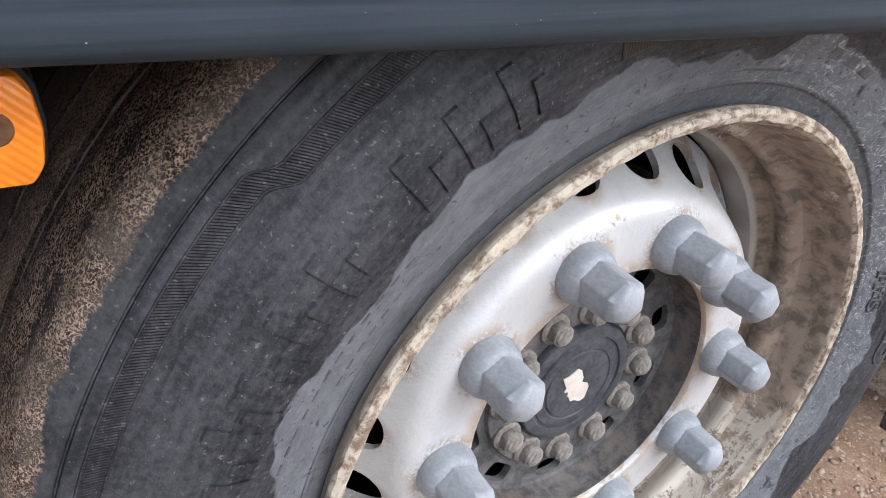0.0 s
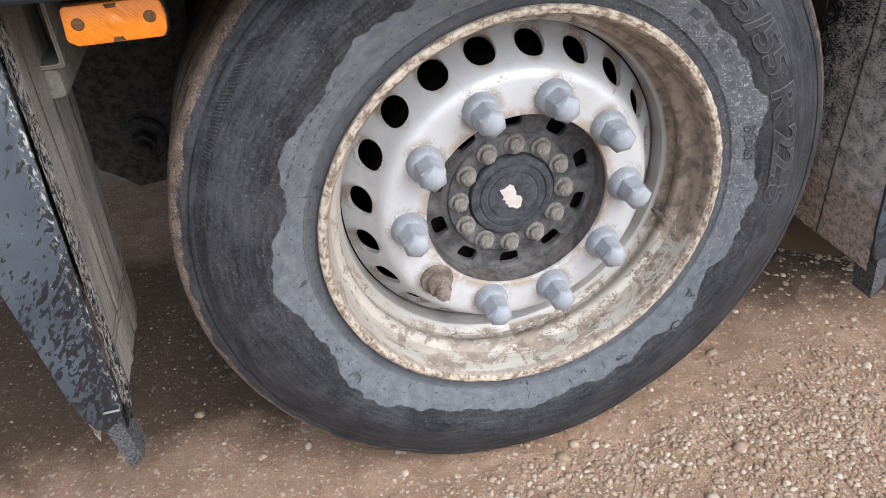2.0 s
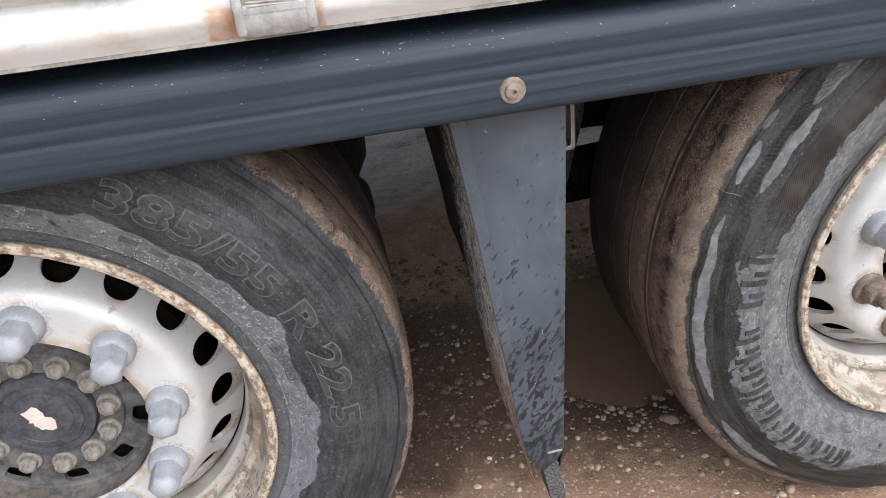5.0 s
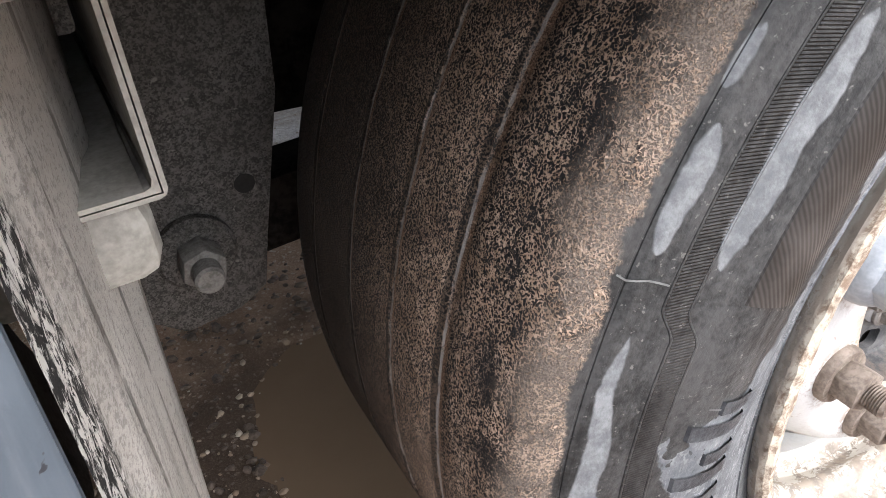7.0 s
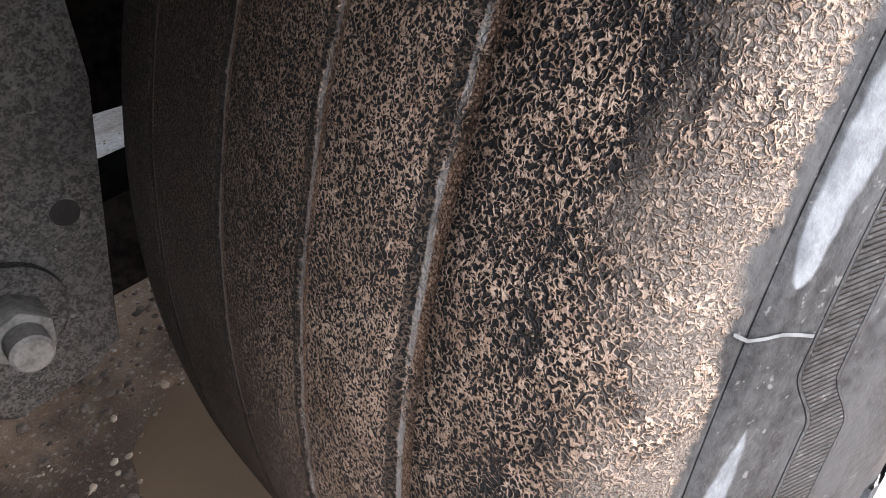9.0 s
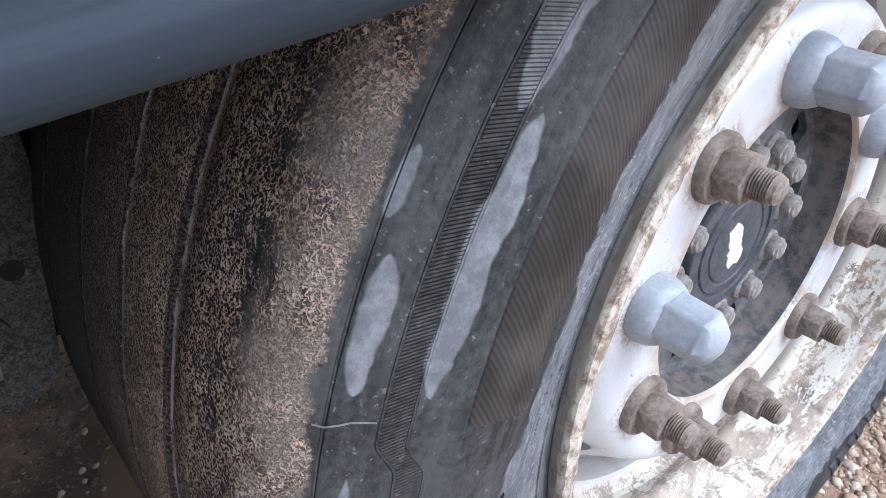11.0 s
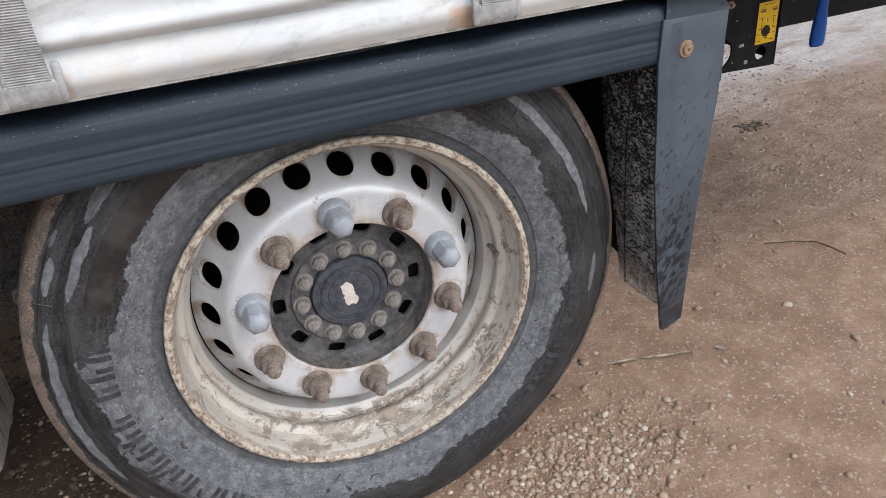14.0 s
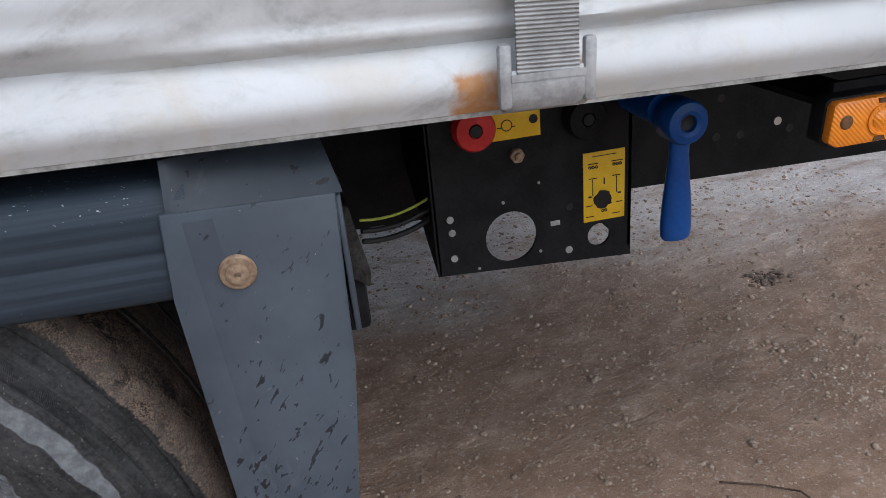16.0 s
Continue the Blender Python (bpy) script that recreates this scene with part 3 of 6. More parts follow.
def tarp_vinyl():
    """White curtain vinyl, slightly grey and grubby, with rust runs beside the buckles."""
    n = Nodes("curtain_vinyl")
    x, y, z = n.split()
    z = n.math("MULTIPLY_ADD", x, 0.0245, z)
    big, mid, fine = n.noise(2.2, 5, 0.6), n.noise(16, 5, 0.65, 0.4), n.noise(300, 3)
    c = n.mix(n.step(big, 0.35, 0.7), (0.47, 0.475, 0.465), (0.58, 0.585, 0.575))
    c = n.mix(n.math("MULTIPLY", n.step(n.noise(7, 5, 0.7, 0.4, n.scaled(1, 1, 3)), 0.58, 0.78), 0.5), c, (0.30, 0.30, 0.295))
    smear = n.noise(1, 5, 0.7, 0.8, n.scaled(5, 5, 13, n.join(x, y, n.math("MULTIPLY_ADD", x, -0.25, z))))
    c = n.mix(n.math("MULTIPLY", n.step(smear, 0.50, 0.68), n.step(n.noise(120, 4, 0.7), 0.30, 0.62, 0.20, 0.60)), c, (0.24, 0.24, 0.222))
    c = n.mix(n.math("MULTIPLY", n.step(n.noise(30, 6, 0.75, 0.6), 0.50, 0.70), 0.28), c, (0.34, 0.345, 0.32))
    hem = n.step(z, 0.976, 1.05, 1.0, 0.0)
    c = n.mix(n.math("MULTIPLY", n.math("MULTIPLY", hem, n.step(mid, 0.42, 0.7)), 0.45), c, (0.50, 0.44, 0.33))
    ragged = n.math("MULTIPLY_ADD", n.noise(60, 4, 0.7), 0.016, -0.008)
    xr, zr = n.math("ADD", x, ragged), n.math("ADD", z, ragged)
    run_down = n.step(n.noise(34, 4, 0.7, 0.3), 0.28, 0.58, 0.5, 1.0)
    for bx, much in zip(BUCKLES, (0.5, 0.9, 0.45, 0.6, 1.0, 0.6)):
        left = n.math("MULTIPLY", n.step(xr, bx - 0.064, bx - 0.056), n.step(xr, bx - 0.02, bx - 0.015, 1.0, 0.0))
        right = n.math("MULTIPLY", n.step(xr, bx + 0.02, bx + 0.022), n.step(xr, bx + 0.036, bx + 0.042, 1.0, 0.0))
        both = n.math("MAXIMUM", left, n.math("MULTIPLY", right, 0.8))
        spot = n.math("MULTIPLY", both, n.step(zr, 0.982, 0.990, 1.0, 0.0))
        c = n.mix(n.math("MULTIPLY", spot, n.math("MULTIPLY", run_down, much)), c, n.mix(mid, (0.26, 0.10, 0.034), (0.55, 0.29, 0.11)))
    return n.done(c, 0.55, 0.0, n.bump(n.math("ADD", n.math("MULTIPLY", mid, 0.6), n.math("MULTIPLY", fine, 0.15)), 0.25, 0.003))


def lamp_lens():
    n = Nodes("amber_lens")
    x, y, z = n.split()
    d = n.math("SINE", n.math("MULTIPLY", n.math("ADD", x, z), 1500))
    f = n.noise(60, 3)
    c = n.mix(n.step(f, 0.4, 0.75), (0.72, 0.22, 0.012), (0.60, 0.165, 0.012))
    return n.done(c, 0.28, 0.0, n.bump(d, 0.25, 0.0006))


def strap_web():
    n = Nodes("strap_webbing")
    x, y, z = n.split()
    w = n.math("SINE", n.math("MULTIPLY", n.math("MULTIPLY_ADD", x, 0.03, z), 2300))
    f = n.noise(40, 4)
    c = n.mix(n.step(n.math("MULTIPLY_ADD", w, 0.12, f), 0.35, 0.65), (0.19, 0.185, 0.175), (0.33, 0.325, 0.31))
    return n.done(c, 0.8, 0.0, n.bump(w, 0.6, 0.0008))


def hatched_rubber():
    n = Nodes("hatched_rubber")
    x, y, z = n.split()
    w = n.math("SINE", n.math("MULTIPLY", n.math("ADD", x, n.math("MULTIPLY", z, 0.25)), 2600))
    f = n.noise(40, 4)
    c = n.mix(n.step(n.math("MULTIPLY_ADD", w, 0.06, f), 0.35, 0.7), (0.018, 0.0155, 0.014), (0.046, 0.041, 0.038))
    return n.done(c, 0.5, 0.0, n.bump(n.math("MULTIPLY_ADD", f, 0.8, n.math("MULTIPLY", w, 0.4)), 0.35, 0.0006), 0.25)


BUCKLES = (-0.135, 0.419, 1.006, 1.550, 2.094, 2.64)
M = {
    "rim_a": rim_paint(16.0, 0.185, 1.0),
    "rim_b": rim_paint(-2.2, -0.04, 1.12),
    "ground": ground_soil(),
    "pebble": pebble_stone(),
    "clod": plain("soil_clod", (0.15, 0.105, 0.075), (0.36, 0.275, 0.21), 40, 0.9, 0, 0.6, 260, 0.12),
    "clod_dark": plain("soil_clod_dark", (0.045, 0.032, 0.024), (0.15, 0.112, 0.085), 40, 0.8, 0, 0.6, 260, 0.2),
    "rail": rail_metal(),
    "cover": cover_plastic("cover_plate", 0.0, False),
    "cover_end": cover_plastic("cover_plate_rear", 0.01, False, 0.84),
    "cover_left": cover_plastic("cover_plate_soaked", 0.0, True),
    "bristle": flap_rough("flap_bristle", 0.0, (0.092, 0.193)),
    "bristle_bare": flap_rough("flap_bristle_bare", 0.07, (0.040, 0.105)),
    "dusty": flap_dusty(),
    "tarp": tarp_vinyl(),
    "amber": lamp_lens(),
    "strap": strap_web(),
    "amber_dark": plain("amber_dark", (0.060, 0.030, 0.015), (0.16, 0.085, 0.04), 60, 0.7, 0, 0.3, 300.0, 0.15),
    "tyre_a": tyre_rubber("tyre_rubber", 1.7, [], (-47, 0.4465, 0.4375)),
    "tyre_b": tyre_rubber("tyre_rubber_rubbed", 7.3, [(0.453, 0.0065, -66, -58.5), (0.449, 0.008, -112, -71), (0.458, 0.004, -57, -53.5), (0.424, 0.0075, -66, -50), (0.432, 0.008, -50.5, -38), (0.412, 0.009, 36, 80), (0.425, 0.008, 92, 103), (0.452, 0.008, -140, -118)], (-70, 0.4255, 0.4345)),
    "cap": plain("cap_plastic", (0.21, 0.225, 0.245), (0.31, 0.325, 0.345), 35, 0.38, 0, 0.1),
    "stud": plain("rusty_steel", (0.11, 0.085, 0.068), (0.25, 0.205, 0.17), 60, 0.75, 0.1, 0.5),
    "hub": hub_iron(),
    "hubcap": plain("hubcap_plastic", (0.026, 0.029, 0.035), (0.070, 0.074, 0.082), 50, 0.5, 0, 0.3, 240),
    "sticker": plain("torn_sticker", (0.48, 0.42, 0.37), (0.58, 0.525, 0.475), 60, 0.7, 0, 0.1),
    "letter": plain("raised_rubber", (0.045, 0.046, 0.050), (0.095, 0.097, 0.102), 70, 0.5, 0, 0.5),
    "fill": plain("raised_rubber_dusty", (0.018, 0.019, 0.022), (0.052, 0.054, 0.058), 90, 0.6, 0, 0.6, 420),
    "bolt": plain("bolt_steel", (0.12, 0.107, 0.094), (0.255, 0.235, 0.21), 60, 0.8, 0.0, 0.4),
    "hatch": hatched_rubber(),
    "fringe": plain("black_fringe", (0.014, 0.015, 0.017), (0.13, 0.13, 0.13), 260, 0.85, 0, 1.0, 700, 0.15),
    "black": plain("black_paint", (0.005, 0.005, 0.0055), (0.014, 0.014, 0.015), 20, 0.6, 0.0, 0.2, 300.0, 0.14),
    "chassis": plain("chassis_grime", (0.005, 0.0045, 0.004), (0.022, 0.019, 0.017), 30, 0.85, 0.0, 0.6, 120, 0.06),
    "hanger": hanger_dust(),
    "hanger_bolt": plain("bolt_dust", (0.15, 0.138, 0.124), (0.27, 0.255, 0.235), 90, 0.9, 0, 0.5, 420, 0.12),
    "dark_coat": plain("dark_grime", (0.012, 0.0115, 0.011), (0.050, 0.046, 0.042), 90, 0.7, 0, 0.8, 330, 0.12),
    "panel": plain("inner_panel", (0.065, 0.062, 0.059), (0.135, 0.128, 0.121), 18, 0.8, 0, 0.4, 300.0, 0.1),
    # near-black colour that paints the shade inside the wheels
    "drum": plain("wheel_inside_shade", (0.004, 0.0035, 0.003), (0.016, 0.012, 0.010), 30, 0.9, 0.0, 0.4, 300.0, 0.04),
    "galv": plain("galvanised_steel", (0.27, 0.27, 0.265), (0.40, 0.40, 0.39), 45, 0.5, 0.35, 0.25),
    "tube": plain("tube_dusty", (0.17, 0.158, 0.14), (0.30, 0.285, 0.255), 25, 0.8, 0, 0.3),
    "rust": plain("rust", (0.16, 0.10, 0.06), (0.33, 0.24, 0.16), 60, 0.8, 0.1, 0.5),
    "blue": plain("blue_plastic", (0.005, 0.040, 0.17), (0.010, 0.060, 0.22), 20, 0.38, 0, 0.1),
    "red": plain("red_plastic", (0.42, 0.018, 0.016), (0.55, 0.035, 0.030), 30, 0.4, 0, 0.1),
    "yellow": plain("yellow_label", (0.70, 0.42, 0.015), (0.80, 0.50, 0.025), 30, 0.45, 0, 0.05),
    "ink": plain("black_ink", (0.012, 0.012, 0.012), (0.02, 0.02, 0.02), 50, 0.5, 0, 0.05),
    "wood": plain("dry_stick", (0.16, 0.11, 0.075), (0.45, 0.38, 0.30), 40, 0.8, 0, 0.5),
    "twig": plain("dark_twig", (0.05, 0.032, 0.022), (0.10, 0.065, 0.045), 60, 0.85, 0, 0.5),
    "cable": plain("cable_sheath", (0.012, 0.012, 0.012), (0.02, 0.02, 0.02), 20, 0.45, 0, 0.1),
    "hem": plain("hem_band", (0.17, 0.16, 0.145), (0.36, 0.345, 0.315), 30, 0.7, 0, 0.3),
    "chalk": plain("chalk", (0.07, 0.07, 0.068), (0.15, 0.15, 0.147), 60, 0.8, 0, 0.2),
    "lime": plain("lime_stripe", (0.30, 0.34, 0.05), (0.40, 0.42, 0.08), 20, 0.5, 0, 0.1),
}
wn_water = Nodes("muddy_water")
M["water"] = wn_water.done(wn_water.mix(wn_water.noise(6, 3), (0.15, 0.10, 0.062), (0.21, 0.145, 0.095)), 0.06, 0.0, wn_water.bump(wn_water.noise(30, 2), 0.04, 0.002), 0.5)


# ---- building helpers ----
SLOPE = 0.0245  # the body drops this much per metre towards the rear


def smooth(bm, angle=35):
    for f in bm.faces:
        f.smooth = True
    for e in bm.edges:
        if len(e.link_faces) == 2 and e.calc_face_angle(0) > radians(angle):
            e.smooth = False


def mesh(name, bm, material, angle=35):
    bmesh.ops.recalc_face_normals(bm, faces=bm.faces)
    smooth(bm, angle)
    me = bpy.data.meshes.new(name)
    bm.to_mesh(me)
    bm.free()
    me.materials.append(material)
    return me


def part(name, bm, material, parent=None, label="", angle=35):
    ob = new(name, mesh(name, bm, material, angle) if isinstance(bm, bmesh.types.BMesh) else bm)
    if parent:
        ob.parent = parent
    return tagged(ob, label)


def thing(name, label, category, group="", at=(0, 0, 0)):
    ob = new(name)
    ob.location, ob.empty_display_size = at, 0.05
    return tagged(ob, label, category, group)


def lathe(bm, profile, n=96, closed=False, a0=0.0, a1=360.0):
    """Turn a profile of (radius, y) about the y axis."""
    full = abs(a1 - a0) >= 359.9
    rings = []
    for i in range(n if full else n + 1):
        a = radians(a0 + (a1 - a0) * i / n)
        rings.append([bm.verts.new((r * math.sin(a), y, r * math.cos(a))) for r, y in profile])
    m = len(profile)
    for i in range(n):
        p, q = rings[i], rings[(i + 1) % len(rings)]
        for k in range(m if closed else m - 1):
            l = (k + 1) % m
            bm.faces.new((p[k], p[l], q[l], q[k]))
    return rings


def box(bm, x0, x1, y0, y1, z0, z1, bevel=0.0):
    v = [bm.verts.new((x, y, z)) for x in (x0, x1) for y in (y0, y1) for z in (z0, z1)]
    fs = [bm.faces.new([v[i] for i in q]) for q in ((0, 1, 3, 2), (4, 6, 7, 5), (0, 4, 5, 1), (2, 3, 7, 6), (0, 2, 6, 4), (1, 5, 7, 3))]
    if bevel:
        bmesh.ops.bevel(bm, geom=list({e for f in fs for e in f.edges}), offset=bevel, segments=2, affect="EDGES", profile=0.5)
    return bm


def prism(bm, outline, y0, y1, bevel=0.0):
    """Extrude an outline of (x, z) from y0 to y1."""
    a = [bm.verts.new((x, y0, z)) for x, z in outline]
    b = [bm.verts.new((x, y1, z)) for x, z in outline]
    fs = [bm.faces.new(a), bm.faces.new(b[::-1])]
    for i in range(len(a)):
        j = (i + 1) % len(a)
        fs.append(bm.faces.new((a[i], b[i], b[j], a[j])))
    if bevel:
        bmesh.ops.bevel(bm, geom=list({e for f in fs for e in f.edges}), offset=bevel, segments=2, affect="EDGES", profile=0.5)
    return bm


def run(bm, section, x0, x1, n=1, bend=None):
    """Run a closed section of (y, z) along x, with end caps."""
    rows = []
    for i in range(n + 1):
        x = x0 + (x1 - x0) * i / n
        rows.append([bm.verts.new((x, y, z)) if not bend else bm.verts.new(bend(x, y, z)) for y, z in section])
    m = len(section)
    for p, q in zip(rows, rows[1:]):
        for k in range(m):
            l = (k + 1) % m
            bm.faces.new((p[k], p[l], q[l], q[k]))
    bm.faces.new(rows[0])
    bm.faces.new(rows[-1][::-1])
    return bm


def cyl(bm, radius, y0, y1, n=24, x=0.0, z=0.0, bevel=0.0):
    prof = [(1e-5, y0), (radius - bevel, y0), (radius, y0 + bevel), (radius, y1), (1e-5, y1)]
    for ring in lathe(bm, prof, n):
        bmesh.ops.translate(bm, verts=ring, vec=(x, 0, z))
    return bm


def sloped(bm):
    """Lean with the trailer body."""
    for v in bm.verts:
        v.co.z -= SLOPE * v.co.x
    return bm


def slope(x):
    return -SLOPE * x


def holed_strip(bm, at, n, s0, s1, hole, depth, phase=0.0, k=24, squeeze=1.0, square=1.0):
    """n sectors of a turned wall at(s) -> (radius, y, outward normal), each with an oval or squarish opening that goes in by depth."""
    def place(a, s, inwards=0.0):
        r, y, nr, ny = at(s)
        r, y = r - nr * inwards, y - ny * inwards
        return bm.verts.new((r * math.sin(a), y, r * math.cos(a)))
    span, mid = math.tau / n, (s0 + s1) / 2
    for i in range(n):
        a0 = radians(phase) + span * i
        outer, inner, back = [], [], []
        for j in range(k):
            t = math.tau * j / k
            c, d = math.cos(t), math.sin(t)
            m = max(abs(c), abs(d))
            outer.append(place(a0 + c / m * span / 2, mid + d / m * (s1 - s0) / 2))
            rr = at(mid)[0]
            if square != 1.0:
                c, d = math.copysign(abs(c) ** square, c), math.copysign(abs(d) ** square, d)
            da, ds = c * hole * squeeze / rr, d * hole
            inner.append(place(a0 + da, mid + ds))
            back.append(place(a0 + da, mid + ds, depth))
        for j in range(k):
            l = (j + 1) % k
            bm.faces.new((outer[j], outer[l], inner[l], inner[j]))
            bm.faces.new((inner[j], inner[l], back[l], back[j]))


def tyre_side(r):
    """Depth of the outer sidewall at a radius."""
    pts = ((0.286, 0.026), (0.296, 0.019), (0.304, 0.016), (0.315, 0.011), (0.335, 0.001), (0.36, -0.009), (0.385, -0.0145), (0.40, -0.0135), (0.42, -0.006), (0.44, 0.004), (0.455, 0.010), (0.468, 0.015), (0.478, 0.021))
    for (r0, y0), (r1, y1) in zip(pts, pts[1:]):
        if r <= r1:
            return y0 + (y1 - y0) * (r - r0) / (r1 - r0)
    return pts[-1][1]


def tyre_profile():
    side = [0.286, 0.296, 0.304, 0.315, 0.3165, 0.317, 0.3195, 0.320, 0.325, 0.335, 0.348, 0.36, 0.372, 0.385, 0.393, 0.40, 0.41, 0.42, 0.43, 0.44, 0.449, 0.4525, 0.459, 0.4595, 0.4615, 0.462, 0.468]
    lift = {0.317: -0.0012, 0.3195: -0.0012, 0.4595: 0.001, 0.4615: 0.001}
    out = [(r, tyre_side(r) + lift.get(r, 0)) for r in side]
    out += [(0.474, 0.0185), (0.479, 0.023), (0.4825, 0.030), (0.4845, 0.045), (0.4855, 0.06)]
    grooves = (0.093, 0.153, 0.216, 0.284)
    for g in grooves:
        r, w = 0.4865, 1.0 if g < 0.12 else 0.55
        out += [(r, g - 0.02), (r, g - 0.0062 * w), (r - 0.0010, g - 0.0052 * w), (r - 0.0022 * w, g - 0.0040 * w), (r - 0.0022 * w, g + 0.0036 * w), (r - 0.0012, g + 0.0048 * w), (r, g + 0.0062 * w)]
    out += [(0.4860, 0.305), (0.4845, 0.318), (0.4825, 0.33), (0.479, 0.337), (0.468, 0.345)]
    out += [(r, 0.36 - tyre_side(r)) for r in (0.455, 0.44, 0.42, 0.40, 0.385, 0.36, 0.335, 0.315, 0.296, 0.286)]
    return out


def flatten(bm, floor):
    """Press the foot of a tyre flat on the ground, with a slight bulge above it."""
    for v in bm.verts:
        if v.co.z < -0.40:
            w = max(0.0, 1 - ((v.co.z + 0.44) / 0.05) ** 2) * max(0.0, 1 - (v.co.x / 0.22) ** 2)
            v.co.y += (v.co.y - 0.18) * 0.05 * w
        if v.co.z < floor:
            v.co.z = floor


def arc_letters(words, size, radius, start, span, parent, mat, raise_by=0.0011, outline=False):
    """Lettering bent round the sidewall, tops outwards, from a start angle (degrees clockwise from the top)."""
    cu = bpy.data.curves.new("lettering", "FONT")
    cu.body, cu.size, cu.extrude, cu.bevel_depth, cu.resolution_u = words, size, 0.0007, 0.0004, 3
    cu.offset = 0.0012
    if outline:
        cu.fill_mode, cu.extrude, cu.bevel_depth, cu.bevel_resolution = "NONE", 0.0, 0.0009, 1
    ob = new("lettering", cu)
    me = bpy.data.meshes.new_from_object(ob.evaluated_get(bpy.context.evaluated_depsgraph_get()))
    bpy.data.objects.remove(ob)
    bpy.data.curves.remove(cu)
    bm = bmesh.new()
    bm.from_mesh(me)
    bpy.data.meshes.remove(me)
    bmesh.ops.subdivide_edges(bm, edges=[e for e in bm.edges if e.calc_length() > 0.012], cuts=2)
    xs = [v.co.x for v in bm.verts]
    lo, hi = min(xs), max(xs)
    for v in bm.verts:
        a = radians(start + span * (v.co.x - lo) / (hi - lo))
        r = radius - size * 0.36 + v.co.y
        y = tyre_side(r) - raise_by - v.co.z
        v.co = (r * math.sin(a), y, r * math.cos(a))
    return part("letter_outline" if outline else "lettering", bm, mat, parent, "raised size lettering", 25)


def arc_bars(widths, radius, height, start, end, parent, mat, name="raised_bar", lift=0.0019):
    """Raised plain bars round the sidewall in place of a maker's mark. widths: (share, height share); a share below 0 is a gap."""
    total = sum(abs(w) for w, _ in widths)
    a = start
    for w, h in widths:
        b = a + (end - start) * abs(w) / total
        if w > 0:
            bm, n = bmesh.new(), max(4, int(abs(b - a) / 1.5))
            top = radius - height / 2 + height * h
            cols = []
            for i in range(n + 1):
                t = radians(a + (b - a) * (0.10 + 0.80 * i / n))
                col = []
                low = radius - height / 2
                for r, up in [(low, 0.0)] + [(low + 0.0012 + (top - low - 0.0024) * u / 6, lift) for u in range(7)] + [(top, 0.0)]:
                    y = tyre_side(r) + 0.0005 - up
                    col.append(bm.verts.new((r * math.sin(t), y, r * math.cos(t))))
                cols.append(col)
            for p, q in zip(cols, cols[1:]):
                for k in range(8):
                    bm.faces.new((p[k], p[k + 1], q[k + 1], q[k]))
            part(name, bm, mat, parent, "plain raised bar of rubber", 20)
        a = b


def strokes(heights):
    """Pairs of thin bars, one pair for each height; a height below 0 is a wider gap."""
    out = []
    for h in heights:
        out += [(-0.8, 0)] if h < 0 else [(0.34, h), (-0.10, 0), (0.30, 0.62 * h), (-0.26, 0)]
    return out


# shared meshes of the wheel's small pieces
def hexagon(radius, turn=0.0):
    return [(radius * math.cos(math.tau * i / 6 + turn), radius * math.sin(math.tau * i / 6 + turn)) for i in range(6)]


def cap_mesh():
    bm = bmesh.new()
    lathe(bm, [(0.0265, 0.0), (0.0268, -0.004), (0.0255, -0.011), (0.0225, -0.017), (0.0195, -0.019), (0.012, -0.019)], 32)
    rows = []
    for y, k in ((-0.014, 1.0), (-0.044, 0.965), (-0.0485, 0.92), (-0.0535, 0.74), (-0.0565, 0.50), (-0.0575, 0.22)):
        rows.append([bm.verts.new((x * k, y, z * k)) for x, z in hexagon(0.0215)])
    for p, q in zip(rows, rows[1:]):
        for i in range(6):
            bm.faces.new((p[i], p[(i + 1) % 6], q[(i + 1) % 6], q[i]))
    bm.faces.new(rows[-1])
    bmesh.ops.bevel(bm, geom=[e for e in bm.edges if abs(e.verts[0].co.y - e.verts[1].co.y) > 0.02], offset=0.0022, segments=2, affect="EDGES", profile=0.5)
    return mesh("nut_cap", bm, M["cap"], 38)


def washer_mesh():
    bm = bmesh.new()
    lathe(bm, [(0.0255, 0.0), (0.0255, -0.005), (0.0235, -0.008), (0.012, -0.008)], 28)
    return mesh("washer", bm, M["stud"])


def nut_mesh():
    bm = bmesh.new()
    prism(bm, hexagon(0.0182), -0.028, -0.006, 0.0014)
    return mesh("hex_nut", bm, M["stud"], 30)


def stud_mesh():
    bm = bmesh.new()
    prof = [(0.0108, -0.02)]
    for i in range(9):
        y = -0.026 - i * 0.0021
        prof += [(0.0112, y), (0.0100, y - 0.0009)]
    prof += [(0.0095, -0.0465), (0.0055, -0.048), (1e-5, -0.0478)]
    lathe(bm, prof, 20)
    return mesh("stud", bm, M["stud"], 50)


def bolt_mesh():
    bm = bmesh.new()
    lathe(bm, [(0.0158, 0.0), (0.0158, -0.003), (0.0140, -0.0048), (0.009, -0.0052)], 24)
    prism(bm, hexagon(0.0122), -0.0145, -0.003, 0.0018)
    lathe(bm, [(0.0098, -0.0142), (0.0085, -0.0165), (0.0050, -0.0176), (1e-5, -0.0178)], 18)
    return mesh("hub_bolt", bm, M["bolt"], 30)


CAP, WASHER, NUT, STUD, BOLT = cap_mesh(), washer_mesh(), nut_mesh(), stud_mesh(), bolt_mesh()
FACE = 0.053  # depth of the disc's nut face behind the plane of the cap tips


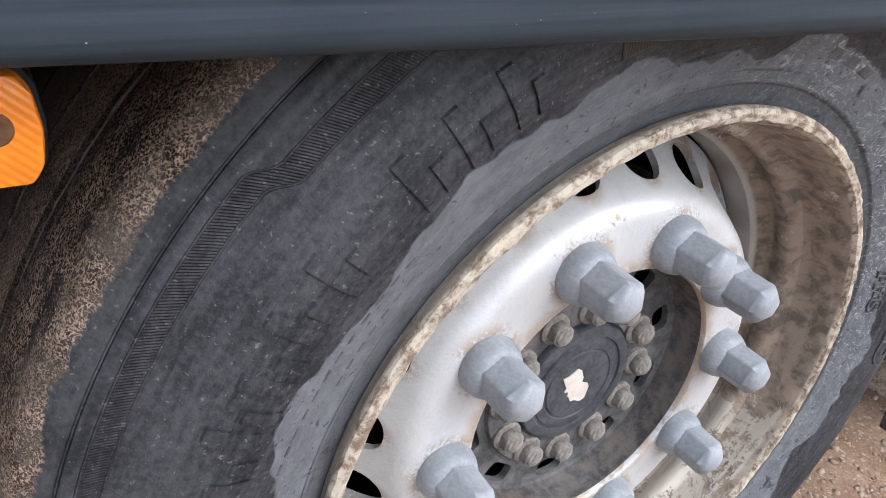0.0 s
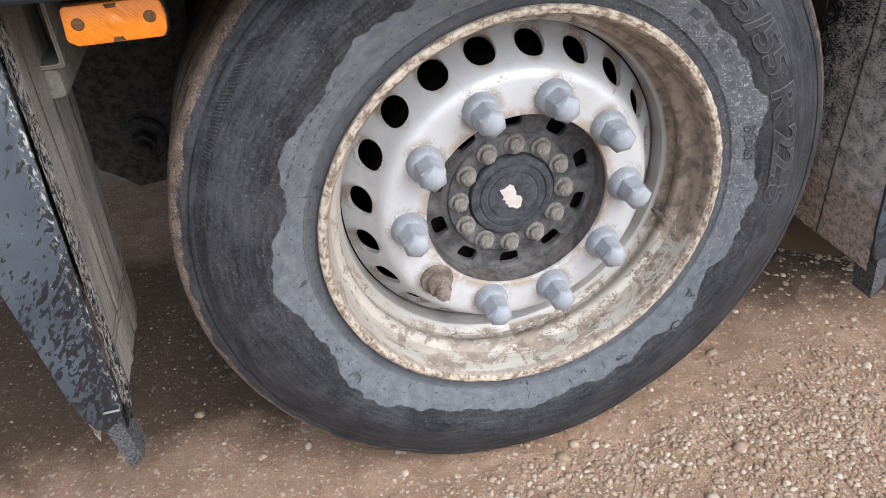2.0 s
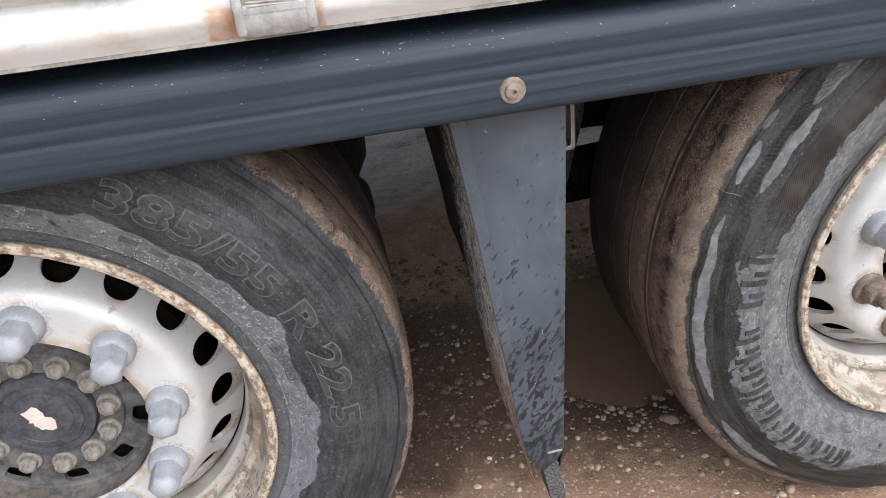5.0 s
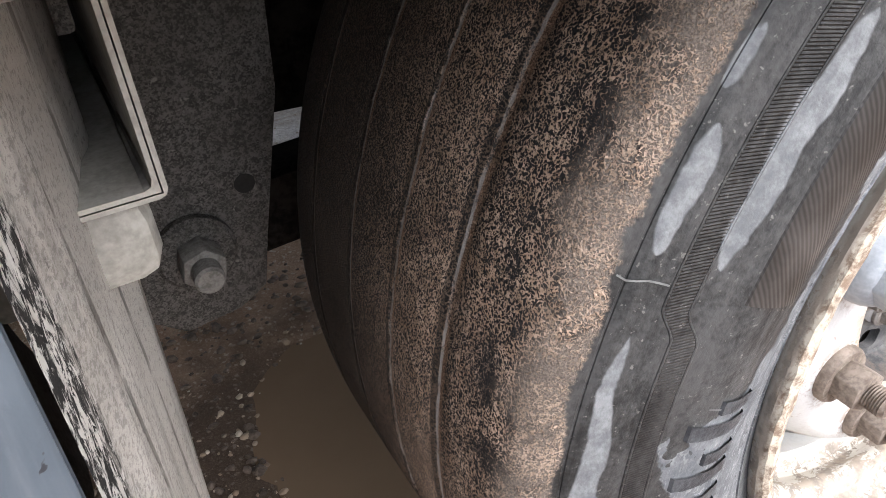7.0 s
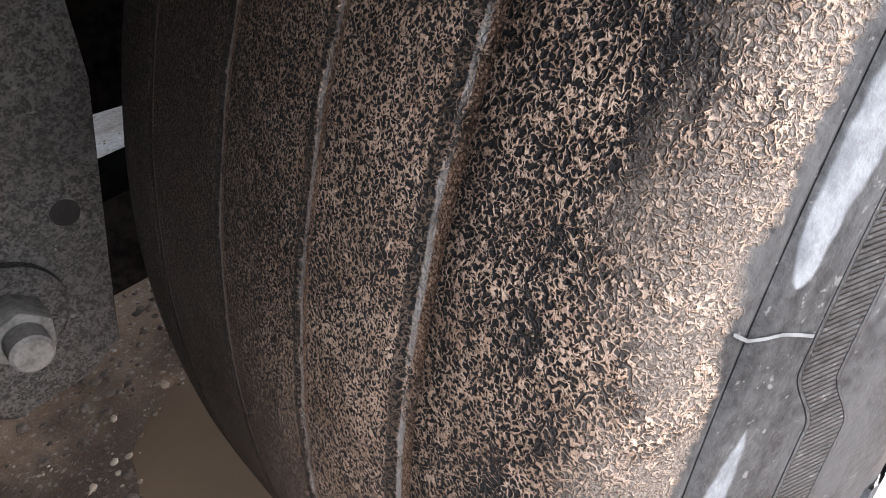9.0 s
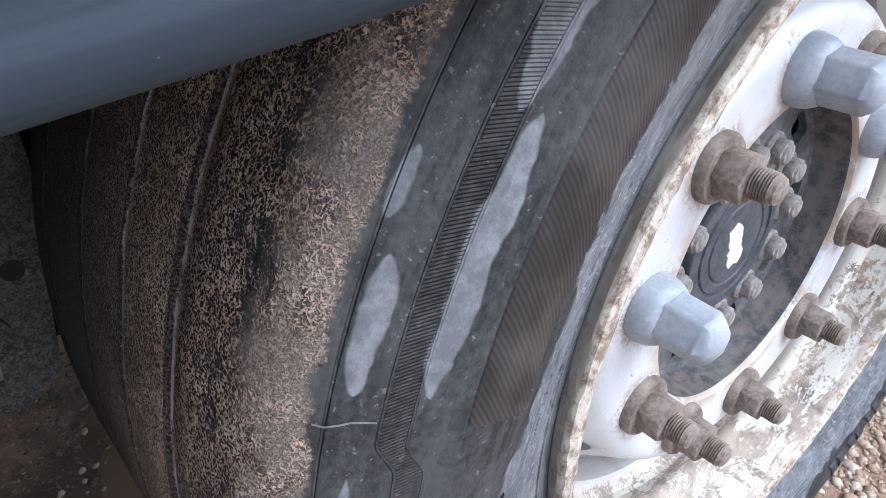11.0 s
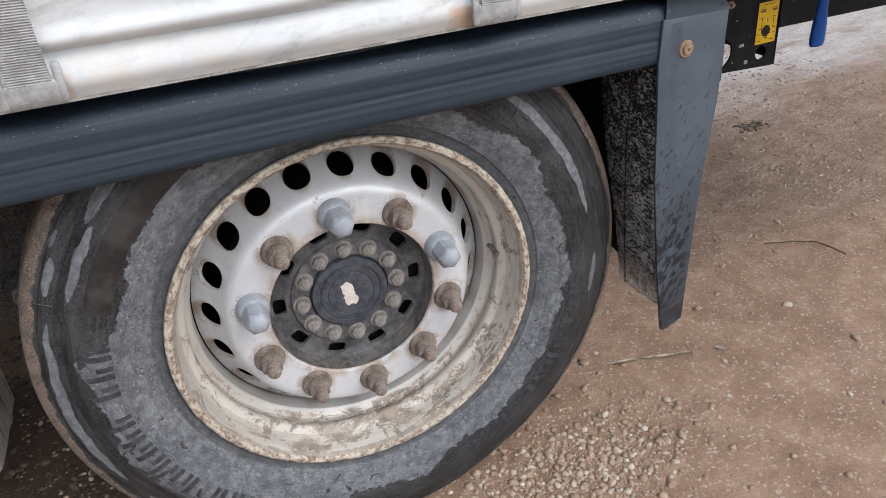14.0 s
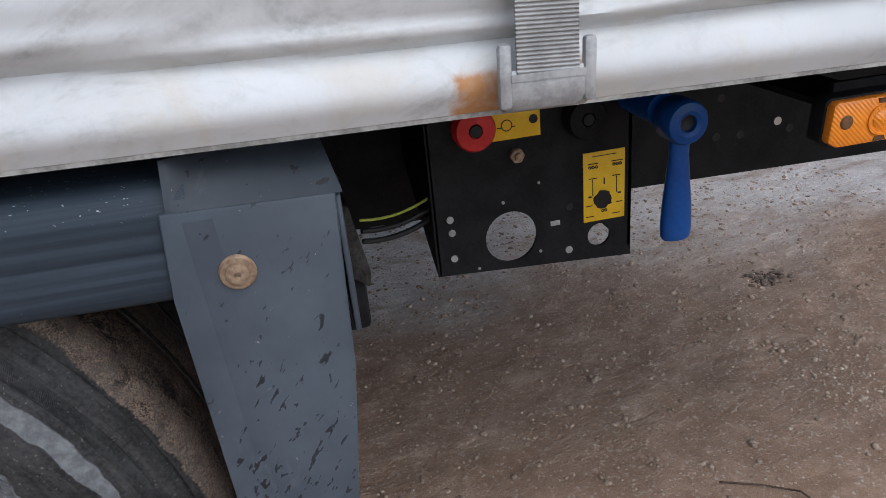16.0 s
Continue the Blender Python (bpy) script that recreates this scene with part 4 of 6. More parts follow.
def disc_wall(s):
    """The curved wall of the disc from the nut face (0) out to the barrel (1): radius, depth and outward normal."""
    pts = ((0.186, 0.0530), (0.194, 0.0535), (0.201, 0.0563), (0.207, 0.0620), (0.212, 0.071), (0.2165, 0.079), (0.2225, 0.089), (0.2295, 0.0995), (0.237, 0.109), (0.2445, 0.117), (0.2525, 0.1275))
    u = min(max(s, 0.0), 1.0) * (len(pts) - 1)
    i = min(int(u), len(pts) - 2)
    (r0, y0), (r1, y1) = pts[i], pts[i + 1]
    t, l = u - i, math.hypot(pts[i + 1][0] - pts[i][0], pts[i + 1][1] - pts[i][1])
    return r0 + (r1 - r0) * t, y0 + (y1 - y0) * t, (y1 - y0) / l, -(r1 - r0) / l


def wheel(x, y, zc, phase, capped, tyre_mat, rim_mat, hub_turn, bolt_turn, mark_turn, label, sticker, ticks):
    """A trailer wheel seen from outside: tyre, rim, disc, hub, ten studs."""
    w = thing("trailer_wheel", label, "wheel", "wheels of the trailer", (x, y, zc))
    bm = bmesh.new()
    lathe(bm, tyre_profile(), 288)
    flatten(bm, 0.004 - zc)
    tyre = part("tyre", bm, tyre_mat, w, "worn black tyre, muddy tread", 50)
    arc_letters("385/55 R 22.5", 0.050, 0.391, 31.5 + mark_turn, 64.5, tyre, M["fill"] if mark_turn == 0 else tyre_mat, 0.0006)
    arc_letters("385/55 R 22.5", 0.050, 0.391, 31.5 + mark_turn, 64.5, tyre, M["letter"] if mark_turn == 0 else tyre_mat, 0.0010, True)
    arc_bars(strokes((1, .72, .72, 1, 1, -1, 1, .72, 1, .9, 1, 1, -1, 1, 1, 1)), 0.390, 0.038, -104 + mark_turn, -27 + mark_turn, tyre, tyre_mat if mark_turn == 0 else M["fill"], lift=0.0021)
    arc_bars(strokes((1, .72, .72, .9, 1, .72, .72, .72, .9, .72, 1)), 0.392, 0.038, 145 + mark_turn, 207 + mark_turn, tyre, tyre_mat if mark_turn == 0 else M["fill"], lift=0.0021)
    arc_bars([(1, 1)], 0.390, 0.034, -152 + mark_turn, -103 + mark_turn, tyre, tyre_mat, "raised_panel", 0.0011)
    arc_bars([(1, 1)], 0.389, 0.037, -25.5 + mark_turn, 22 + mark_turn, tyre, M["hatch"], "raised_panel", 0.0011)
    for r0, r1, a0, a1 in ((0.3455, 0.347, -30, 4), (0.3275, 0.329, -29, 3)):
        arc_bars([(1, 1)], (r0 + r1) / 2, r1 - r0 + 0.0026, a0 + mark_turn, a1 + mark_turn, tyre, tyre_mat, "raised_line", 0.0014)
    if mark_turn == 0:
        arc_letters("M+S", 0.017, 0.3415, 73.5, 10, tyre, M["letter"], 0.0008, True)
        rows = ((0.3472, 0.0095, 13.2, 26, 6), (0.3420, 0.0110, 36.5, 53, 6), (0.3505, 0.0042, -72, -44.5, 26), (0.3355, 0.0042, -60, -46, 14), (0.3280, 0.0042, 0, 12, 11))
        for rad, high, a0, a1, count in rows:
            arc_bars([(1, 1) if k % 2 == 0 else (-0.35, 0) for k in range(count)], rad, high, a0, a1, tyre, M["letter"], "raised_mark", 0.0010)
    for ra, rr, rs in ((-127, 0.352, 0.011), (134, 0.362, 0.011)):
        bm = bmesh.new()
        lathe(bm, [(rs, 0.0012), (rs, -0.0012), (rs - 0.0013, -0.0012), (rs - 0.0013, 0.0012)], 30)
        a = radians(ra + mark_turn)
        bmesh.ops.translate(bm, verts=bm.verts, vec=(rr * math.sin(a), tyre_side(rr), rr * math.cos(a)))
        part("raised_ring", bm, M["letter"], tyre, "small raised ring")
    for ra, r0, r1 in ticks:
        bm = bmesh.new()
        a = radians(ra)
        row = []
        for i in range(6):
            rr = r0 + (r1 - r0) * i / 5
            aa = a + 0.004 * math.sin(i * 1.3) * i / 5
            for s in (-1, 1):
                row.append(bm.verts.new((rr * math.sin(aa) + s * 0.0005 * math.cos(aa), tyre_side(rr) - 0.0006, rr * math.cos(aa) - s * 0.0005 * math.sin(aa))))
        for i in range(5):
            bm.faces.new((row[2 * i], row[2 * i + 1], row[2 * i + 3], row[2 * i + 2]))
        part("scratch", bm, M["chalk"], tyre, "pale radial scratch")
    # rim: flange, bead seat and drop, one turned piece
    bm = bmesh.new()
    lathe(bm, [(0.283, 0.034), (0.2935, 0.026), (0.2995, 0.016), (0.3015, 0.009), (0.3005, 0.0045), (0.2965, 0.0025), (0.2915, 0.0035), (0.2875, 0.009), (0.2845, 0.019), (0.2825, 0.034), (0.2805, 0.0460), (0.2778, 0.0520), (0.2735, 0.0550), (0.2692, 0.0578), (0.2668, 0.0620), (0.2662, 0.0675), (0.2674, 0.0730), (0.2700, 0.0775), (0.2716, 0.0830), (0.2704, 0.0885), (0.2660, 0.0930), (0.2605, 0.0960), (0.2572, 0.1000), (0.2560, 0.106), (0.2550, 0.118), (0.2545, 0.127), (0.258, 0.14)], 240)
    flaky = random.Random(int(x * 10) + 21)
    for v in bm.verts:
        if v.co.y < 0.0095 and math.hypot(v.co.x, v.co.z) < 0.3008:
            k = 1 + flaky.uniform(-0.0032, 0.0022)
            v.co.x, v.co.z, v.co.y = v.co.x * k, v.co.z * k, v.co.y + flaky.uniform(-0.0006, 0.0006)
    rim = part("rim", bm, rim_mat, w, "silver steel rim with rusty flange", 28)
    # the well is coloured dark so the vent holes look shaded
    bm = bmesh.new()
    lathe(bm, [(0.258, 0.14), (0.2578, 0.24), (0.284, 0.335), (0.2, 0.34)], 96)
    part("inner_well", bm, M["drum"], rim, "inner rim well, coloured dark for shade")
    bm = bmesh.new()
    lathe(bm, [(0.1405, 0.074), (0.1405, FACE + 0.002), (0.142, FACE), (0.186, FACE)], 120)
    lathe(bm, [disc_wall(0.2 * i / 4)[:2] for i in range(5)], 120)
    lathe(bm, [disc_wall(0.2 + 0.22 * i / 4)[:2] for i in range(5)], 120)
    holed_strip(bm, disc_wall, 20, 0.42, 0.94, 0.215, 0.007, phase + 9.0, 24, 0.0995)
    lathe(bm, [disc_wall(0.94 + 0.06 * i / 2)[:2] for i in range(3)], 120)
    bmesh.ops.remove_doubles(bm, verts=bm.verts, dist=0.0004)
    part("disc", bm, rim_mat, w, "silver painted disc with twenty round vent holes", 40)
    # valve stem low on the barrel
    bm = bmesh.new()
    cyl(bm, 0.0045, -0.022, 0.022, 12, 0, 0, 0.001)
    cyl(bm, 0.0058, -0.024, -0.008, 12, 0, 0, 0.001)
    valve = part("valve", bm, M["stud"], w, "dirty valve stem")
    va = radians(phase + 92)
    valve.location, valve.rotation_euler = (0.266 * math.sin(va), 0.082, 0.266 * math.cos(va)), (0, va, 0)
    # hub: recessed face with windows, ring, bolts and cap
    bm = bmesh.new()
    lathe(bm, [(0.1398, 0.058), (0.1392, 0.082), (0.137, 0.091), (0.134, 0.0925)], 96)
    def hub_wall(s):
        return 0.104 + 0.030 * s, 0.0925, 0.0, -1.0
    holed_strip(bm, hub_wall, 10, 0.0, 1.0, 0.36, 0.008, hub_turn, 32, 0.044, 0.5)
    lathe(bm, [(0.104, 0.0925), (0.1005, 0.0915), (0.0985, 0.0875), (0.069, 0.0875), (0.066, 0.0925)], 96)
    bmesh.ops.remove_doubles(bm, verts=bm.verts, dist=0.0004)
    hub = part("hub", bm, M["hub"], w, "dusty dark cast hub with ten windows", 40)
    bm = bmesh.new()
    lathe(bm, [(0.066, 0.0925), (0.066, 0.084), (0.0645, 0.0815), (0.060, 0.0805), (0.0545, 0.0805), (0.0535, 0.0825), (0.0510, 0.0825), (0.0500, 0.0806), (0.0415, 0.0802), (0.0405, 0.0814), (0.0385, 0.0814), (0.0375, 0.0800), (1e-5, 0.0793)], 72)
    part("hub_cap", bm, M["hubcap"], hub, "dark grey round hub cap", 40)
    rnd = random.Random(int(x * 10) + 3)
    pts = [(math.cos(math.tau * i / 22), math.sin(math.tau * i / 22)) for i in range(22)]
    out = []
    for i, (c, s) in enumerate(pts):
        k = 0.010 + 0.012 * abs(s) ** 2 + rnd.uniform(-0.0035, 0.0035)
        px, pz = c * k, s * k * 1.05
        ca, sa = math.cos(sticker), math.sin(sticker)
        out.append((px * ca - pz * sa - 0.003, px * sa + pz * ca))
    bm = bmesh.new()
    prism(bm, out, 0.0788, 0.0798)
    part("sticker_remnant", bm, M["sticker"], hub, "torn beige sticker remnant")
    for i in range(12):
        a = radians(bolt_turn + 30 * i)
        b = part("hub_bolt", BOLT, None, hub)
        b.location, b.rotation_euler = (0.0835 * math.sin(a), 0.0875, 0.0835 * math.cos(a)), (0, rnd.uniform(0, 1), 0)
    for i in range(10):
        a = radians(phase + 36 * i)
        at = (0.1675 * math.sin(a), FACE, 0.1675 * math.cos(a))
        if i in capped:
            c = part("nut_cap", CAP, None, w, "grey plastic nut cap")
            c.location, c.rotation_euler = at, (0, rnd.uniform(0, 1), 0)
        else:
            for nm, me in (("washer", WASHER), ("hex_nut", NUT), ("stud", STUD)):
                c = part(nm, me, None, w, "rusty brown " + nm.replace("_", " "))
                c.location, c.rotation_euler = at, (0, rnd.uniform(0, 1), 0)
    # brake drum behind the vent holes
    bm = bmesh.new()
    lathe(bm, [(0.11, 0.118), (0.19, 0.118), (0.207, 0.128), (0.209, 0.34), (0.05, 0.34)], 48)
    part("brake_drum", bm, M["drum"], w, "brake drum, coloured near-black for the shade inside")
    return w


# ---- ground ----
def ground_height(x, y):
    ruts = 0.0045 * noise.noise((x * 2.2, (y - 0.12 * x) * 21, 4.0)) + 0.0025 * noise.noise((x * 5, (y - 0.12 * x) * 47, 8.0))
    h = ruts + 0.010 * noise.noise((x * 1.7, y * 1.7, 3.0)) + 0.006 * noise.noise((x * 6, y * 6, 9.0)) + 0.003 * noise.noise((x * 19, y * 19, 5.0))
    near = math.exp(-((x - 0.9) / 2.6) ** 4 - ((y - 0.2) / 1.6) ** 4)
    pit = math.exp(-(((x - 0.97) / 0.19) ** 2 + ((y - 0.60) / 0.24) ** 2) ** 2)
    rough = 0.012 * noise.noise((x * 9, y * 9, 2.0)) + 0.006 * noise.noise((x * 24, y * 24, 6.0))
    tracks = max(0.0, min(1.0, (x - 1.9) * 3)) * max(0.0, min(1.0, (y - 0.25) * 2.5))
    return h * (0.35 + 0.65 * (1 - near)) + rough * (0.12 + 0.88 * pit + 0.4 * tracks) - 0.040 * pit - 0.004


def spread(lo, hi, step, far):
    """Grid lines: fine in the middle, widening to the horizon."""
    mid = [lo + step * i for i in range(int((hi - lo) / step) + 1)]
    d = step
    a, b = lo, mid[-1]
    left, right = [], []
    while b < far:
        d *= 1.35
        a, b = a - d, b + d
        left.append(a)
        right.append(b)
    return left[::-1] + mid + right


gx, gy = spread(-1.6, 4.2, 0.0135, 900), spread(-1.0, 2.2, 0.0135, 900)
gv = [(x, y, ground_height(x, y)) for y in gy for x in gx]
gf = [(j * len(gx) + i, j * len(gx) + i + 1, (j + 1) * len(gx) + i + 1, (j + 1) * len(gx) + i) for j in range(len(gy) - 1) for i in range(len(gx) - 1)]
gm = bpy.data.meshes.new("ground")
gm.from_pydata(gv, [], gf)
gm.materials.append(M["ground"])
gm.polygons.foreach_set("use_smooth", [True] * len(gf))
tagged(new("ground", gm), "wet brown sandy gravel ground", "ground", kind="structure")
bm = bmesh.new()
bmesh.ops.create_circle(bm, cap_ends=True, radius=1.0, segments=48)
for v in bm.verts:
    v.co = (0.97 + v.co.x * 0.25, 0.60 + v.co.y * 0.31, -0.018)
puddle = part("puddle", bm, M["water"])
tagged(puddle, "muddy brown puddle on the gravel", "puddle", kind="structure")


def pebbles(name, count, seed, area, sizes, label, mat="pebble"):
    """Loose stones in one mesh. area(random) gives a place."""
    rnd = random.Random(seed)
    t = (1 + 5 ** 0.5) / 2
    ico = [Vector(p).normalized() for p in ((-1, t, 0), (1, t, 0), (-1, -t, 0), (1, -t, 0), (0, -1, t), (0, 1, t), (0, -1, -t), (0, 1, -t), (t, 0, -1), (t, 0, 1), (-t, 0, -1), (-t, 0, 1))]
    tri = ((0, 11, 5), (0, 5, 1), (0, 1, 7), (0, 7, 10), (0, 10, 11), (1, 5, 9), (5, 11, 4), (11, 10, 2), (10, 7, 6), (7, 1, 8), (3, 9, 4), (3, 4, 2), (3, 2, 6), (3, 6, 8), (3, 8, 9), (4, 9, 5), (2, 4, 11), (6, 2, 10), (8, 6, 7), (9, 8, 1))
    vs, fs = [], []
    for _ in range(count):
        x, y = area(rnd)
        s = sizes(rnd)
        sx, sy, sz = s * rnd.uniform(0.7, 1.3), s * rnd.uniform(0.7, 1.2), s * rnd.uniform(0.4, 0.7)
        turn, base = Euler((rnd.uniform(-0.3, 0.3), rnd.uniform(-0.3, 0.3), rnd.uniform(0, 6.3))).to_matrix(), len(vs)
        z = ground_height(x, y) + sz * 0.05
        for p in ico:
            q = turn @ Vector((p.x * sx * rnd.uniform(0.7, 1.2), p.y * sy * rnd.uniform(0.7, 1.2), p.z * sz * rnd.uniform(0.75, 1.1)))
            vs.append((x + q.x, y + q.y, z + q.z))
        fs += [(a + base, b + base, c + base) for a, b, c in tri]
    me = bpy.data.meshes.new(name)
    me.from_pydata(vs, [], fs)
    me.polygons.foreach_set("use_smooth", [True] * len(fs))
    me.materials.append(M[mat])
    return tagged(new(name, me), label, "gravel", kind="stuff")


def heap(cx, cy, sx, sy):
    return lambda rnd: (rnd.gauss(cx, sx), rnd.gauss(cy, sy))


pebbles("gravel", 26000, 4, lambda rnd: (rnd.uniform(-1.5, 3.6), rnd.uniform(-0.9, 1.9)), lambda rnd: 0.0012 + 0.0032 * rnd.random() ** 5, "small pale stones strewn over brown soil")
pebbles("gravel_pile", 5200, 5, heap(0.50, -0.14, 0.24, 0.11), lambda rnd: 0.0020 + 0.0062 * rnd.random() ** 3.2, "loose pale gravel beside the tyre")
pebbles("gravel_pile", 1300, 9, heap(0.12, -0.07, 0.26, 0.035), lambda rnd: 0.0018 + 0.0065 * rnd.random() ** 4, "loose pale gravel at the foot of the tyre")
pebbles("gravel_pile", 1500, 6, heap(1.68, -0.05, 0.14, 0.075), lambda rnd: 0.0028 + 0.0075 * rnd.random() ** 2.6, "loose pale gravel beside the tyre")
pebbles("gravel_pile", 900, 7, heap(0.93, 0.42, 0.16, 0.20), lambda rnd: 0.003 + 0.007 * rnd.random() ** 2.5, "loose stones under the trailer")
pebbles("gravel_pile", 380, 8, heap(3.05, 0.62, 0.13, 0.10), lambda rnd: 0.0022 + 0.0045 * rnd.random() ** 3, "small heap of pale gravel on soil")


pebbles("loose_stones", 420, 21, lambda rnd: (rnd.uniform(-1.2, 3.4), rnd.uniform(-0.75, 0.30)), lambda rnd: 0.004 + 0.012 * rnd.random() ** 3, "scattered beige stones on the soil")
pebbles("soil_clods", 4200, 14, lambda rnd: (rnd.uniform(1.95, 3.9), 0.35 + 1.6 * rnd.random() ** 0.8), lambda rnd: 0.0025 + 0.0085 * rnd.random() ** 4, "small clods of soil pressed out of wheel tracks", "clod")
pebbles("soil_clods", 3600, 15, lambda rnd: (rnd.uniform(-0.6, 1.9), rnd.uniform(0.36, 1.1)), lambda rnd: 0.003 + 0.010 * rnd.random() ** 3, "dark clods of soil under the trailer", "clod_dark")


pebbles("gravel_pile", 90, 23, heap(3.148, 1.094, 0.028, 0.024), lambda rnd: 0.004 + 0.010 * rnd.random() ** 2, "small dark clump of soil and stones", "clod_dark")


def dry_leaf(x, y, turn, size):
    """A small curled pale leaf lying on the soil."""
    bm = bmesh.new()
    rows = []
    for i in range(7):
        t = i / 6 - 0.5
        w = 0.42 * (1 - (2 * t) ** 2) ** 0.6 + 0.03
        rows.append([bm.verts.new((size * t, size * w * k / 2, size * (0.10 + 0.5 * t * t + 0.22 * abs(k) * w))) for k in (-1, -0.5, 0, 0.5, 1)])
    for p, q in zip(rows, rows[1:]):
        for k in range(4):
            bm.faces.new((p[k], p[k + 1], q[k + 1], q[k]))
    bmesh.ops.solidify(bm, geom=list(bm.faces), thickness=0.0008)
    ob = part("dry_leaf", bm, M["sticker"])
    ob.matrix_world = pose(x, y, ground_height(x, y), 0, 0, turn)
    return tagged(ob, "small pale curled dry leaf on the soil", "leaf", "dry leaves")


dry_leaf(2.167, 0.414, 20, 0.024)
dry_leaf(2.173, 0.105, 130, 0.028)


def stick(name, points, radius, mat, label):
    cu = bpy.data.curves.new(name, "CURVE")
    cu.dimensions, cu.bevel_depth, cu.bevel_resolution = "3D", radius, 2
    sp = cu.splines.new("POLY")
    sp.points.add(len(points) - 1)
    for p, c in zip(sp.points, points):
        p.co = (*c, 1)
    ob = new(name, cu)
    me = bpy.data.meshes.new_from_object(ob.evaluated_get(bpy.context.evaluated_depsgraph_get()))
    bpy.data.objects.remove(ob)
    me.materials.clear()
    me.materials.append(mat)
    me.polygons.foreach_set("use_smooth", [True] * len(me.polygons))
    return tagged(new(name, me), label, "stick" if "stick" in name else name)


stick("stick", [(1.908, 0.184, 0.006), (1.97, 0.164, 0.012), (2.04, 0.142, 0.010), (2.098, 0.120, 0.014), (2.092, 0.104, 0.012), (2.106, 0.152, 0.013)], 0.0028, M["wood"], "thin pale dry stick lying on the soil")
stick("twig", [(2.585, 0.410, 0.004), (2.65, 0.377, 0.007), (2.708, 0.342, 0.006), (2.716, 0.298, 0.008), (2.724, 0.254, 0.005)], 0.0019, M["twig"], "thin dark bent twig lying on the soil")

# ---- wheels ----
wheel(0.0, 0.005, 0.480, 16.0, {0, 1, 2, 3, 4, 5, 7, 8, 9}, M["tyre_a"], M["rim_a"], 0.5, 2.0, 0.0, "muddy trailer wheel with nine capped nuts", 0.5, ((-95, 0.302, 0.326), (-78, 0.302, 0.322), (-20, 0.304, 0.318)))
wheel(1.3243, 0.003, 0.4825, -2.2, {0, 2, 8}, M["tyre_b"], M["rim_b"], 20.0, 1.0, -47.0, "scuffed trailer wheel with three capped nuts", 0.2, ((-67.5, 0.442, 0.466), (-76, 0.362, 0.402), (98, 0.41, 0.436)))

# ---- trailer body ----
# side rail: hollow-looking profile with a rounded front, two grooves
rail_section = [(0.020, 0.9400), (-0.030, 0.9360), (-0.037, 0.9350), (-0.0425, 0.9325), (-0.0468, 0.9285), (-0.0497, 0.9235), (-0.0512, 0.9185)]
for k in range(25):
    z = 0.9165 - k * 0.00225
    dip = sum(d * math.exp(-((z - c) / w) ** 2) for c, w, d in ((0.9020, 0.0026, 0.0008), (0.8880, 0.0020, 0.0016), (0.8725, 0.0026, -0.0008)))
    rail_section.append((-0.0520 + dip, z))
rail_section += [(-0.0515, 0.8590), (-0.0500, 0.8540), (-0.0462, 0.8500), (-0.0400, 0.8478), (-0.0340, 0.8475), (-0.006, 0.8475), (-0.006, 0.8560), (0.020, 0.8560)]
rail_section = [(y, z - 0.0035) for y, z in rail_section]
bm = bmesh.new()
run(bm, rail_section, -7.0, 1.845, 48)
side_rail = thing("side_rail", "grey-blue grooved metal side guard rail", "rail")
part("profile", sloped(bm), M["rail"], side_rail, "", 50)


def rivet(x, y, z, parent, mat):
    bm, k = bmesh.new(), 0.8
    lathe(bm, [(r * k, y) for r, y in ((0.0165, 0.001), (0.0165, -0.0015), (0.0150, -0.0030), (0.0105, -0.0030), (0.0100, -0.0055), (0.0070, -0.0070), (0.0030, -0.0070), (0.0024, -0.0035), (1e-5, -0.0035))], 28)
    bmesh.ops.translate(bm, verts=bm.verts, vec=(x, y, z))
    return part("rivet", bm, M[mat], parent, "dull rivet with washer")


rivet(0.623, -0.0515, 0.857, side_rail, "stud")

# curtain: one hanging sheet with a hem, soft folds
def curtain(x, t):
    """Depth and height of the sheet: t from the bottom edge (0) up (1)."""
    up = t * 0.085 if t < 1 else 0.085 + (t - 1) * 0.12
    fold = 0.010 * noise.noise((x * 1.3, up * 5, 1.0)) + 0.005 * noise.noise((x * 4, up * 14, 4.0))
    a = 0.050 + 0.014 * noise.noise((x * 1.6, 0, 7.0))
    c = 0.105 + 0.045 * math.sin(x * 2.6) + 0.02 * noise.noise((x * 3.0, 0, 2.0))
    crease = 0.011 * math.exp(-((up - a) / 0.0055) ** 2) - 0.009 * math.exp(-((up - a - 0.016) / 0.010) ** 2)
    crease += (0.012 * math.exp(-((up - c) / 0.0075) ** 2) - 0.012 * math.exp(-((up - c - 0.03) / 0.018) ** 2)) * max(0.0, noise.noise((x * 1.1, 3.0, 1.0)) * 2 + 0.5)
    roll = -0.012 * math.exp(-((up - 0.02) / 0.018) ** 2)
    return -0.052 + fold * min(1, up * 10 + 0.2) + crease + roll - 0.02 * min(up, 0.4), 0.9572 + up


